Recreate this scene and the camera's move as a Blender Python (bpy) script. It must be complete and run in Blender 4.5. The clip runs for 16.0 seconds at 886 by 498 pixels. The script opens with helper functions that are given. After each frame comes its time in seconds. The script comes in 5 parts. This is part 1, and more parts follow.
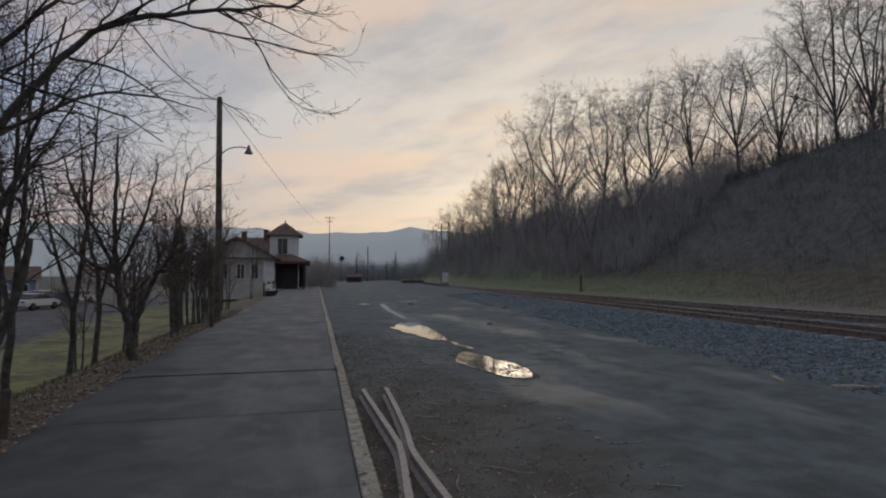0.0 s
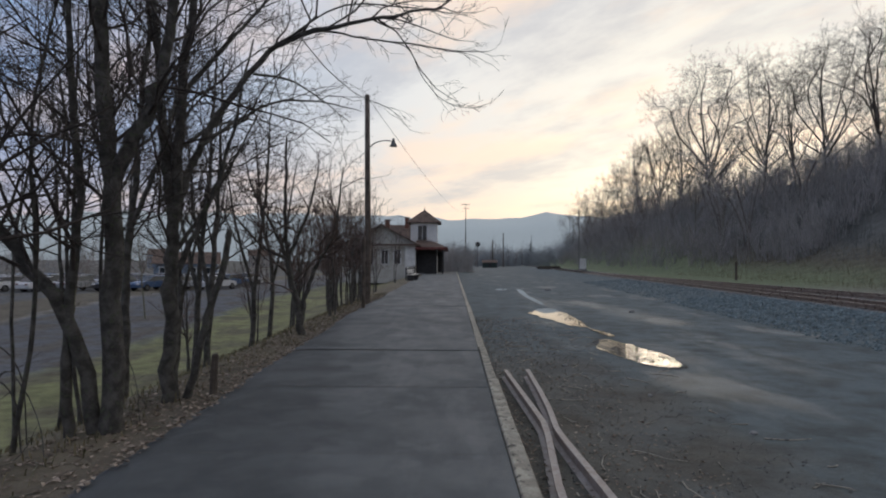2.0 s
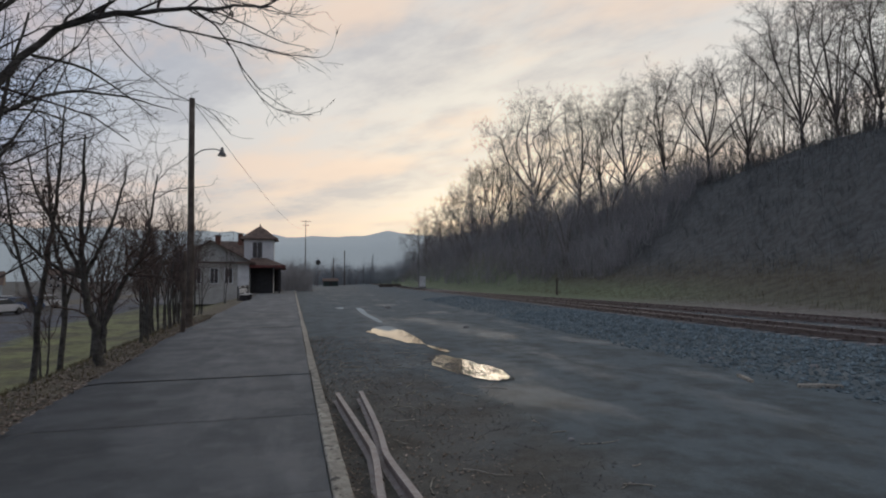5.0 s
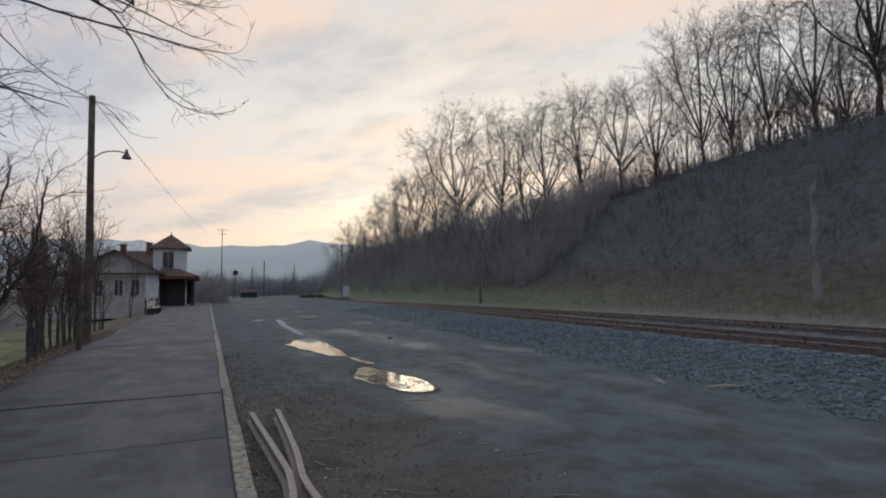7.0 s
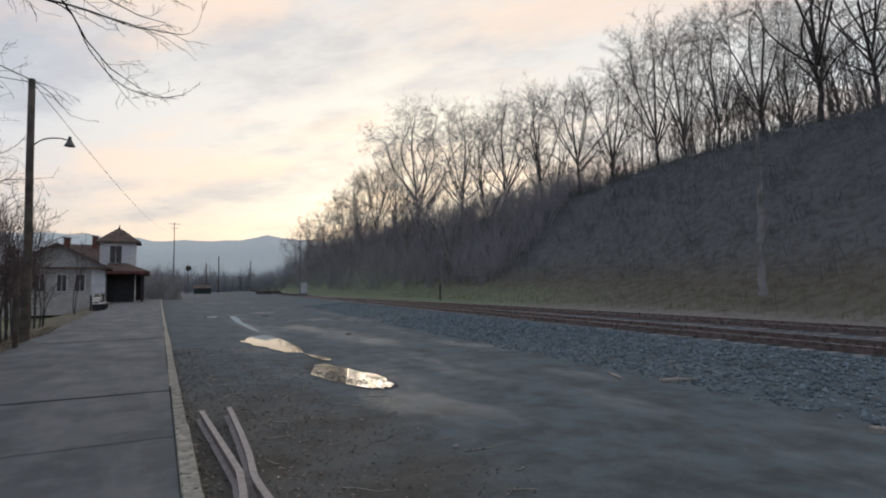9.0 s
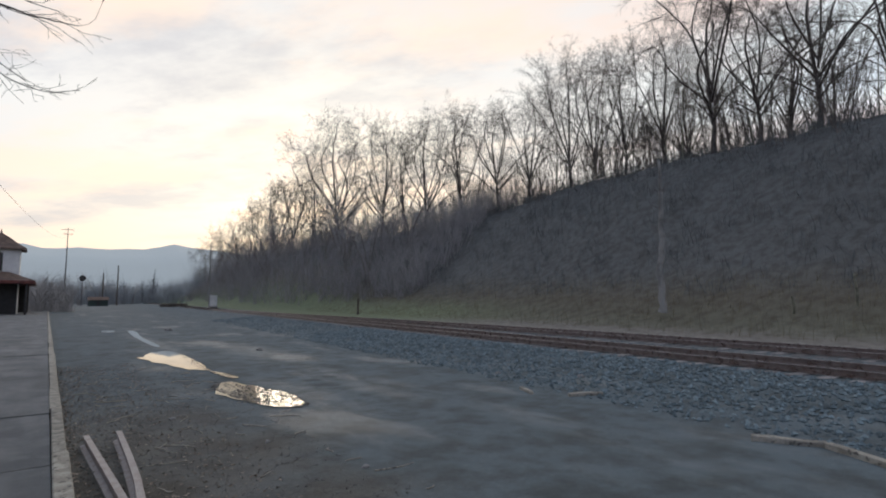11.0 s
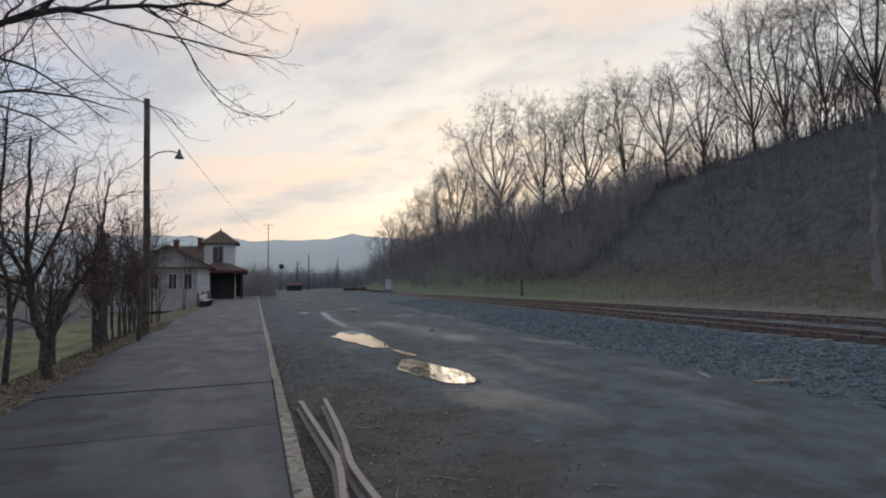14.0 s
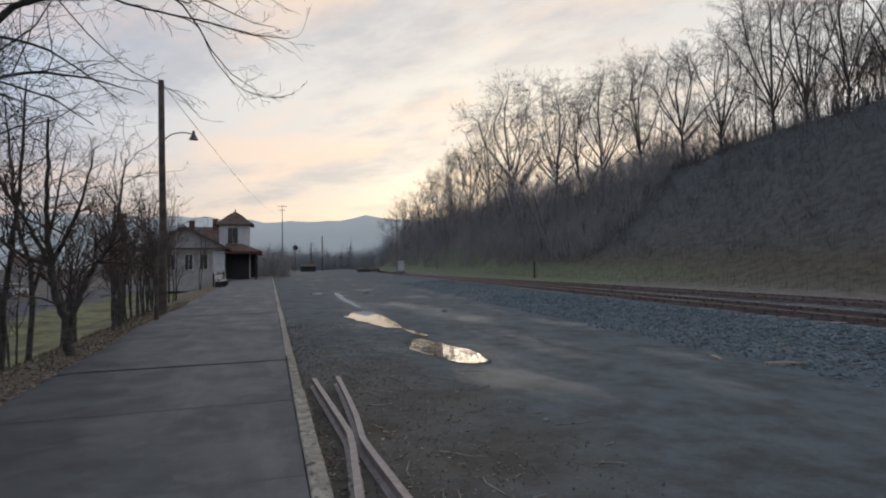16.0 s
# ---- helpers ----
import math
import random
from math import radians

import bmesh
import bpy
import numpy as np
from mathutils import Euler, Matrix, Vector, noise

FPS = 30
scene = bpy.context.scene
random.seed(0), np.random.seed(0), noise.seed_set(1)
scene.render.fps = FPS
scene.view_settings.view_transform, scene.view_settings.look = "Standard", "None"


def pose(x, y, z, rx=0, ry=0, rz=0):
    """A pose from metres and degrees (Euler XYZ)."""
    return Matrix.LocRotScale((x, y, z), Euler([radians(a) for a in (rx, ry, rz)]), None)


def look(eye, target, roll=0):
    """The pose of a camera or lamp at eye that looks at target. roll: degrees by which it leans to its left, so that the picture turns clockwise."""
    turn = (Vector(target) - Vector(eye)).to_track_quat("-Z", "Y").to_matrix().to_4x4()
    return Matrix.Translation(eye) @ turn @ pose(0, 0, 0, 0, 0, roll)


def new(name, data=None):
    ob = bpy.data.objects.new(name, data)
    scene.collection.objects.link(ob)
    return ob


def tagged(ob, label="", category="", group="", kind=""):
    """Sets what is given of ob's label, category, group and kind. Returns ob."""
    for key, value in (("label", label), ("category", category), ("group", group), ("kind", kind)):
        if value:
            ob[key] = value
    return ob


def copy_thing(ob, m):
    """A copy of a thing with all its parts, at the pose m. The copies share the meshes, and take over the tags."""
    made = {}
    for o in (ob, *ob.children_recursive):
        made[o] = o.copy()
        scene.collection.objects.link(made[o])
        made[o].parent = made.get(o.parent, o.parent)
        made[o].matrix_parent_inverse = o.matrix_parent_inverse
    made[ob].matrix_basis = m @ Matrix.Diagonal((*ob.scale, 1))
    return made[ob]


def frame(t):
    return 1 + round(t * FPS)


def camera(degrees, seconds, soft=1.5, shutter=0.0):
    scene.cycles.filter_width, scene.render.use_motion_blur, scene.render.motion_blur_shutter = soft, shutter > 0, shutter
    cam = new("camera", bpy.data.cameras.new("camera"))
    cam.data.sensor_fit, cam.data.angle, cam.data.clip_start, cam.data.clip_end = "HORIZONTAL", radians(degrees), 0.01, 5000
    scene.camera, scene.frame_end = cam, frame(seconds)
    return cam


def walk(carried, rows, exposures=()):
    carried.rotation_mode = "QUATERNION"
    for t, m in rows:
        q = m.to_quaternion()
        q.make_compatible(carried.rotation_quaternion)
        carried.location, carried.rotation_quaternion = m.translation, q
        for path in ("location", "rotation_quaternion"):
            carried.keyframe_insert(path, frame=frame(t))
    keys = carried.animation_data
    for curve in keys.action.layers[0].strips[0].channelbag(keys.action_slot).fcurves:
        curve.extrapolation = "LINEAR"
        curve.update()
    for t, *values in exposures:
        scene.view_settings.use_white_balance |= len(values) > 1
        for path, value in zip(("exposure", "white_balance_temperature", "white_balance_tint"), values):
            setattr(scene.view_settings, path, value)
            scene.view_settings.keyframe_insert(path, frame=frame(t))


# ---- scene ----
cam = camera(77.7, 16.0, soft=2.0)
PATH = [
    (0.0, (-0.000, -0.000, 1.600), (2.331, 9.712, 2.091), 0.01),
    (0.5, (0.015, 0.018, 1.584), (2.759, 9.625, 1.983), 0.39),
    (1.0, (-0.006, 0.011, 1.589), (2.657, 9.638, 2.081), 1.05),
    (1.5, (-0.057, -0.092, 1.599), (1.606, 9.764, 1.917), 0.45),
    (2.0, (-0.132, -0.268, 1.601), (-0.221, 9.729, 1.828), 0.28),
    (2.5, (-0.140, -0.343, 1.609), (-1.351, 9.582, 1.746), -0.07),
    (3.0, (-0.136, -0.355, 1.615), (-1.877, 9.490, 1.812), -0.02),
    (3.5, (-0.113, -0.359, 1.620), (-1.607, 9.526, 1.845), 0.45),
    (4.0, (-0.083, -0.313, 1.611), (-0.842, 9.654, 1.918), 0.46),
    (4.5, (-0.027, -0.189, 1.599), (0.372, 9.796, 1.965), 0.30),
    (5.0, (0.035, 0.006, 1.582), (2.763, 9.611, 2.142), -0.17),
    (7.5, (0.124, 0.210, 1.586), (4.348, 9.247, 2.294), -0.75),
    (8.0, (0.140, 0.233, 1.576), (4.622, 9.147, 2.260), -0.80),
    (8.5, (0.138, 0.253, 1.568), (4.626, 9.166, 2.211), -0.85),
    (9.0, (0.158, 0.287, 1.550), (4.823, 9.108, 2.205), -0.55),
    (9.5, (0.188, 0.343, 1.550), (5.312, 8.907, 2.190), -0.06),
    (12.0, (0.225, 0.267, 1.568), (6.251, 8.188, 2.552), -0.44),
    (12.5, (0.211, 0.262, 1.573), (6.214, 8.215, 2.425), -0.86),
    (13.0, (0.153, 0.203, 1.588), (5.000, 8.926, 2.242), -0.81),
    (13.5, (0.095, 0.053, 1.603), (4.087, 9.202, 2.205), -0.94),
    (14.0, (0.065, 0.052, 1.601), (3.388, 9.465, 2.200), -0.92),
    (14.5, (0.072, 0.025, 1.587), (3.223, 9.499, 2.141), -0.93),
    (15.0, (0.045, 0.125, 1.581), (2.756, 9.742, 1.990), -1.14),
    (15.5, (0.042, 0.030, 1.571), (2.475, 9.724, 1.892), -0.87),
    (16.0, (0.074, 0.006, 1.584), (3.175, 9.509, 1.854), -0.70),
]
LIGHT = [(0.0, -0.6, 6450, 8), (0.5, -0.38, 6400, 8), (1.0, -0.38, 6300, 7), (1.6, -0.25, 6250, 6), (2.4, 0.05, 6200, 5), (3.5, 0.15, 6200, 5), (4.3, 0.0, 6200, 5), (5.0, -0.35, 6300, 6), (7.5, -0.2, 6300, 7), (9.5, -0.05, 6250, 6),
         (12.2, 0.1, 6200, 6), (13.0, 0.0, 6250, 6), (14.5, -0.2, 6300, 7), (16.0, -0.2, 6300, 7)]
walk(cam, [(t, look(eye, target, roll)) for t, eye, target, roll in PATH], LIGHT)


# ---- world and light ----
SUN_AZ, SUN_EL = radians(24), radians(8)
SUN_DIR = Vector((math.sin(SUN_AZ) * math.cos(SUN_EL), math.cos(SUN_AZ) * math.cos(SUN_EL), math.sin(SUN_EL)))


class Tree:
    """Small helper to write node trees."""

    def __init__(self, tree):
        self.t, self.n, self.l = tree, tree.nodes, tree.links

    def node(self, kind, **sockets):
        n = self.n.new(kind)
        for k, v in sockets.items():
            self.set(n.inputs[k.replace("_", " ")], v)
        return n

    def set(self, socket, v):
        if isinstance(v, bpy.types.NodeSocket):
            self.l.new(v, socket)
        else:
            socket.default_value = v

    def math(self, op, a, b=0.0, clamp=False):
        n = self.n.new("ShaderNodeMath")
        n.operation, n.use_clamp = op, clamp
        self.set(n.inputs[0], a), self.set(n.inputs[1], b)
        return n.outputs[0]

    def vmath(self, op, a, b):
        n = self.n.new("ShaderNodeVectorMath")
        n.operation = op
        self.set(n.inputs[0], a), self.set(n.inputs[1], b)
        return n.outputs["Value" if op == "DOT_PRODUCT" else "Vector"]

    def mix(self, f, a, b, blend="MIX"):
        n = self.n.new("ShaderNodeMix")
        n.data_type, n.blend_type = "RGBA", blend
        self.set(n.inputs[0], f), self.set(n.inputs[6], a), self.set(n.inputs[7], b)
        return n.outputs[2]

    def noise(self, vec, scale, detail=4.0, rough=0.55):
        n = self.n.new("ShaderNodeTexNoise")
        self.set(n.inputs["Vector"], vec)
        n.inputs["Scale"].default_value, n.inputs["Detail"].default_value, n.inputs["Roughness"].default_value = scale, detail, rough
        return n.outputs["Fac"]

    def ramp(self, f, stops, interp="LINEAR"):
        n = self.n.new("ShaderNodeValToRGB")
        self.set(n.inputs[0], f)
        e = n.color_ramp.elements
        n.color_ramp.interpolation = interp
        while len(e) < len(stops):
            e.new(0.5)
        for k, (p, c) in zip(e, stops):
            k.position = p
            k.color = (*c, 1) if len(c) == 3 else c
        return n.outputs[0]

    def map(self, v, a, b, c=0.0, d=1.0):
        n = self.n.new("ShaderNodeMapRange")
        n.interpolation_type = "SMOOTHSTEP"
        for s, x in zip(n.inputs, (v, a, b, c, d)):
            self.set(s, x)
        return n.outputs[0]


def make_world():
    w = bpy.data.worlds.new("dusk_sky")
    scene.world = w
    w.use_nodes = True
    w.node_tree.nodes.clear()
    k = Tree(w.node_tree)
    d = k.node("ShaderNodeTexCoord").outputs["Generated"]
    sep = k.node("ShaderNodeSeparateXYZ", Vector=d).outputs
    z = k.math("MAXIMUM", sep[2], 0.0)
    toward = k.vmath("DOT_PRODUCT", d, SUN_DIR)
    sky = k.n.new("ShaderNodeTexSky")
    sky.sky_type, sky.sun_disc = "NISHITA", False
    sky.sun_elevation, sky.sun_rotation = SUN_EL, SUN_AZ
    # thin high cloud that catches the low sun
    glow = k.map(toward, 0.60, 1.02)
    core = k.map(toward, 0.93, 1.0, 0.0, 0.6)
    side = k.math("ADD", k.math("MULTIPLY", sep[0], 0.8), k.math("MULTIPLY", sep[1], 0.25))
    veil = k.mix(k.map(side, -0.45, 0.62), (0.26, 0.38, 0.66, 1), (0.97, 0.99, 1.0, 1))
    veil = k.mix(glow, veil, (0.98, 0.88, 0.80, 1))
    veil = k.mix(k.map(z, 0.30, 0.0, 0, 0.8), veil, k.mix(glow, (0.50, 0.40, 0.44, 1), (1.06, 0.77, 0.57, 1)))
    veil = k.mix(k.map(z, 0.25, 0.75, 0, 0.45), veil, (0.50, 0.57, 0.70, 1))
    veil = k.mix(core, veil, (1.1, 1.0, 0.86, 1))
    flat = k.n.new("ShaderNodeCombineXYZ")
    deep = k.math("ADD", z, 0.10)
    k.set(flat.inputs[0], k.math("DIVIDE", sep[0], deep)), k.set(flat.inputs[1], k.math("DIVIDE", sep[1], deep))
    turned = k.n.new("ShaderNodeVectorRotate")
    turned.inputs["Angle"].default_value = radians(-35)
    k.set(turned.inputs["Vector"], flat.outputs[0])
    streak = k.vmath("MULTIPLY", turned.outputs[0], (1.1, 0.6, 1))
    c1 = k.map(k.noise(streak, 0.95, 6, 0.6), 0.45, 0.64)
    c2 = k.map(k.noise(k.vmath("ADD", streak, (7.3, 2.1, 0)), 1.15, 7, 0.62), 0.46, 0.64)
    veil = k.mix(k.math("MULTIPLY", c2, 0.65), veil, k.mix(glow, (0.40, 0.42, 0.53, 1), (0.60, 0.56, 0.58, 1)))
    veil = k.mix(k.math("MULTIPLY", c1, 0.8), veil, k.mix(glow, (0.80, 0.63, 0.60, 1), (1.22, 0.90, 0.68, 1)))
    both = k.mix(0.12, veil, k.mix(1.0, sky.outputs[0], (0.12, 0.12, 0.12, 1), "MULTIPLY"), "ADD")
    bg = k.node("ShaderNodeBackground", Color=both, Strength=0.97)
    out = k.node("ShaderNodeOutputWorld")
    k.l.new(bg.outputs[0], out.inputs[0])


make_world()
sun = new("sun", bpy.data.lights.new("sun", "SUN"))
sun.data.energy, sun.data.angle, sun.data.color = 0.6, radians(12), (1.0, 0.82, 0.62)
sun.matrix_world = look(SUN_DIR * 500, (0, 0, 0))


# ---- materials ----
def material(name, a, b, scale=6.0, rough=0.8, bump=0.3, fine=60.0, metal=0.0, spread=0.12, c=None, spec=0.5, per_piece=0.0, per_island=0.0):
    """Two tones mixed by coarse noise, with fine grain and relief. per_piece varies the brightness from object to object."""
    m = bpy.data.materials.new(name)
    m.use_nodes = True
    k = Tree(m.node_tree)
    p = k.n["Principled BSDF"]
    v = k.node("ShaderNodeTexCoord").outputs["Object"]
    big, small = k.noise(v, scale, 5, 0.6), k.noise(v, fine, 4, 0.65)
    col = k.mix(k.map(big, 0.5 - spread, 0.5 + spread), (*a, 1), (*b, 1))
    if c:
        col = k.mix(k.map(k.noise(v, scale * 2.7, 4), 0.56, 0.66), col, (*c, 1))
    col = k.mix(k.map(small, 0.25, 0.75, 0.0, 0.55), col, k.mix(1.0, col, (0.45, 0.45, 0.45, 1), "MULTIPLY"))
    if per_piece:
        r = k.node("ShaderNodeObjectInfo").outputs["Random"]
        col = k.mix(k.math("MULTIPLY", r, per_piece), col, k.mix(1.0, col, (0.3, 0.3, 0.32, 1), "MULTIPLY"))
    if per_island:
        r = k.node("ShaderNodeNewGeometry").outputs["Random Per Island"]
        col = k.mix(k.math("MULTIPLY", r, per_island), col, k.mix(1.0, col, (0.22, 0.2, 0.18, 1), "MULTIPLY"))
    k.set(p.inputs["Base Color"], col)
    k.set(p.inputs["Roughness"], k.map(big, 0.3, 0.7, max(rough - 0.1, 0.02), min(rough + 0.1, 1.0)))
    p.inputs["Metallic"].default_value = metal
    p.inputs["Specular IOR Level"].default_value = spec
    if bump:
        bn = k.node("ShaderNodeBump", Strength=bump, Distance=0.02, Height=k.math("ADD", k.math("MULTIPLY", big, 0.5), small))
        k.set(p.inputs["Normal"], bn.outputs[0])
    return m


def plain(name, colour, rough=0.5, metal=0.0, emit=0.0):
    m = material(name, colour, tuple(x * 0.85 for x in colour), 3.0, rough, 0.05, 40.0, metal)
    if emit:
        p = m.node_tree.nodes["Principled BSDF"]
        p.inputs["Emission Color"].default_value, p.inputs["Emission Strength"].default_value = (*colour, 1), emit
    return m


M_BARK = material("bark_grey", (0.120, 0.112, 0.100), (0.058, 0.053, 0.048), 7, 0.9, 0.8, 45, c=(0.09, 0.10, 0.065))
M_BARK_PALE = material("bark_pale_mossy", (0.26, 0.25, 0.18), (0.13, 0.125, 0.09), 6, 0.9, 0.8, 40, c=(0.12, 0.13, 0.07))
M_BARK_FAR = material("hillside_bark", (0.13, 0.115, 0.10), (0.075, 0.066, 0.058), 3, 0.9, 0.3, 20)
M_SNAG = material("bleached_bark", (0.31, 0.30, 0.27), (0.17, 0.165, 0.15), 1.2, 0.9, 0.5, 30)
M_TWIG = material("twig_brown", (0.085, 0.070, 0.062), (0.045, 0.037, 0.034), 5, 0.9, 0.0)
# Hillside twigs, lighter than M_TWIG: the hill's haze is put into the colour.
M_TWIG_FAR = material("twig_far_hazed", (0.21, 0.178, 0.155), (0.14, 0.118, 0.103), 1.5, 0.95, 0.0, 8)
M_TWIG_RED = material("twig_reddish", (0.14, 0.098, 0.082), (0.08, 0.057, 0.049), 5, 0.9, 0.0)
M_ASPHALT = material("old_asphalt", (0.124, 0.133, 0.136), (0.100, 0.108, 0.110), 1.1, 0.75, 0.35, 90, c=(0.142, 0.149, 0.150), per_piece=0.2)
def resurfaced(m):
    """A darker, newer coat along the verge side, with a ragged edge, and pale scuffed wear along the middle."""
    k = Tree(m.node_tree)
    p = k.n["Principled BSDF"]
    base = p.inputs["Base Color"].links[0].from_socket
    pos = k.node("ShaderNodeTexCoord").outputs["Object"]
    q = k.node("ShaderNodeSeparateXYZ", Vector=pos).outputs
    rag = k.math("MULTIPLY", k.math("SUBTRACT", k.noise(pos, 0.9, 5, 0.65), 0.5), 1.6)
    line = k.math("ADD", q[0], k.math("ADD", rag, k.math("MULTIPLY", q[1], 0.16)))
    coat = k.map(line, -0.35, -0.75, 0.0, 0.8)
    col = k.mix(coat, base, k.mix(1.0, base, (0.60, 0.61, 0.63, 1), "MULTIPLY"))
    worn = k.math("MULTIPLY", k.map(k.noise(k.vmath("MULTIPLY", pos, (1.0, 0.22, 1)), 1.4, 5, 0.6), 0.45, 0.68, 0.0, 0.55), k.map(line, -0.4, 0.4))
    col = k.mix(worn, col, (0.185, 0.188, 0.185, 1))
    k.set(p.inputs["Base Color"], col)


resurfaced(M_ASPHALT)
M_KERB = material("weathered_timber_edge", (0.50, 0.46, 0.37), (0.33, 0.30, 0.24), 5, 0.85, 0.5, 50, c=(0.11, 0.10, 0.085), per_piece=0.35)
M_RUST = material("rusty_rail_steel", (0.34, 0.285, 0.255), (0.46, 0.41, 0.375), 8, 0.6, 0.3, 60, metal=0.15)
M_RAIL = material("track_rail_steel", (0.22, 0.165, 0.14), (0.30, 0.25, 0.22), 6, 0.34, 0.2, 60, metal=0.8)
M_HEAD = material("worn_bright_steel", (0.52, 0.47, 0.45), (0.40, 0.35, 0.33), 5, 0.30, 0.05, 60, metal=0.9)
M_TIE = material("grey_timber_tie", (0.40, 0.375, 0.35), (0.25, 0.23, 0.215), 5, 0.7, 0.6, 40, per_piece=0.85)
M_STONE = material("ballast_stone", (0.25, 0.325, 0.345), (0.13, 0.172, 0.185), 4, 0.85, 0.2, 50, per_island=0.5)
M_GRAVEL = material("yard_gravel_stone", (0.24, 0.23, 0.21), (0.15, 0.145, 0.135), 4, 0.9, 0.0, 50, per_island=0.7)
# Far stems tinted blue-grey: the haze sits in the base colour.
M_HAZE = material("far_stems_haze_tint", (0.27, 0.29, 0.31), (0.21, 0.23, 0.25), 0.3, 1.0, 0.0, 3)
M_BRUSH_SLOPE = material("brown_brush_stems", (0.165, 0.175, 0.168), (0.11, 0.118, 0.115), 0.5, 0.95, 0.0, 4)
# Paler than the slope brush; its lightness suggests haze over wood and valley.
M_BRUSH = material("grey_brush_stems", (0.42, 0.40, 0.385), (0.29, 0.28, 0.275), 0.6, 0.95, 0.0, 4)
M_LEAF = material("dead_leaves", (0.52, 0.43, 0.34), (0.28, 0.22, 0.165), 9, 0.85, 0.0, 30, per_island=0.95)
M_DRYGRASS = material("dry_grass", (0.22, 0.18, 0.10), (0.12, 0.11, 0.06), 4, 0.9, 0.0, 30)
M_WATER = bpy.data.materials.new("puddle_water")
M_WATER.use_nodes = True
_p = M_WATER.node_tree.nodes["Principled BSDF"]
_p.inputs["Base Color"].default_value, _p.inputs["Roughness"].default_value, _p.inputs["IOR"].default_value = (0.02, 0.018, 0.015, 1), 0.02, 1.33
M_POLE = material("brown_pole_wood", (0.135, 0.108, 0.086), (0.080, 0.064, 0.052), 3, 0.9, 0.5, 40)
M_WIRE = plain("black_cable", (0.02, 0.02, 0.02), 0.6)
M_LAMP = plain("grey_enamel", (0.10, 0.10, 0.10), 0.5)
M_WALL = material("cream_station_wall", (0.50, 0.48, 0.43), (0.40, 0.385, 0.345), 0.8, 0.85, 0.2, 30)
M_WHITE = material("white_painted_wall", (0.78, 0.77, 0.74), (0.66, 0.65, 0.63), 1.2, 0.8, 0.1, 30)
M_ROOF = material("brown_roof_shingle", (0.17, 0.115, 0.085), (0.10, 0.07, 0.055), 2, 0.85, 0.4, 20)
M_RED = material("dark_red_fascia", (0.17, 0.045, 0.035), (0.10, 0.03, 0.025), 2, 0.7, 0.1, 30)
# Real dark paint, and also the shade under the station canopy.
M_DARK = plain("dark_paint_and_canopy_shade", (0.03, 0.027, 0.026), 0.7)
M_GLASS = plain("dark_window_glass", (0.03, 0.035, 0.04), 0.08)
M_BRICK = material("chimney_brick", (0.20, 0.09, 0.06), (0.12, 0.06, 0.045), 8, 0.9, 0.4, 40)
# Aerial haze put into the ridge colour; the added glow lifts it further.
M_FAR = plain("far_ridge_haze_glow", (0.265, 0.29, 0.305), 1.0, 0.0, 0.75)
# Conifer green greyed and lightened in colour to look hazed by distance.
M_FARTREE = material("far_conifer_haze_tint", (0.20, 0.23, 0.235), (0.15, 0.17, 0.175), 2, 0.95, 0.2, 10)
M_TYRE = plain("black_rubber", (0.015, 0.015, 0.015), 0.8)
M_CONCRETE = material("grey_concrete", (0.30, 0.29, 0.27), (0.2, 0.195, 0.185), 3, 0.85, 0.3, 50)


# ---- mesh helpers ----
def mesh_object(name, verts, faces, mat, parent=None, label="", smooth=False):
    me = bpy.data.meshes.new(name)
    me.from_pydata([tuple(v) for v in verts], [], faces)
    me.materials.append(mat)
    if smooth:
        me.shade_smooth()
    ob = new(name, me)
    ob.parent = parent
    if label:
        ob["label"] = label
    return ob


def part(name, bm, mat, parent=None, label="", smooth=False):
    me = bpy.data.meshes.new(name)
    bm.to_mesh(me)
    bm.free()
    me.materials.append(mat)
    if smooth:
        me.shade_smooth()
    ob = new(name, me)
    ob.parent = parent
    if label:
        ob["label"] = label
    return ob


def box(bm, x0, x1, y0, y1, z0, z1, bevel=0.0):
    g = bmesh.ops.create_cube(bm, size=1.0)
    for v in g["verts"]:
        v.co = Vector(((x0 + x1) / 2 + v.co.x * (x1 - x0), (y0 + y1) / 2 + v.co.y * (y1 - y0), (z0 + z1) / 2 + v.co.z * (z1 - z0)))
    if bevel:
        es = {e for v in g["verts"] for e in v.link_edges}
        bmesh.ops.bevel(bm, geom=list(es), offset=bevel, segments=1, affect="EDGES")
    return bm


def boxed(*a, bevel=0.0):
    return box(bmesh.new(), *a, bevel=bevel)


def thing(name, x, y, z, label, category, group="", kind=""):
    e = new(name)
    e.location = (x, y, z)
    e.empty_display_size = 0.2
    return tagged(e, label, category, group, kind)


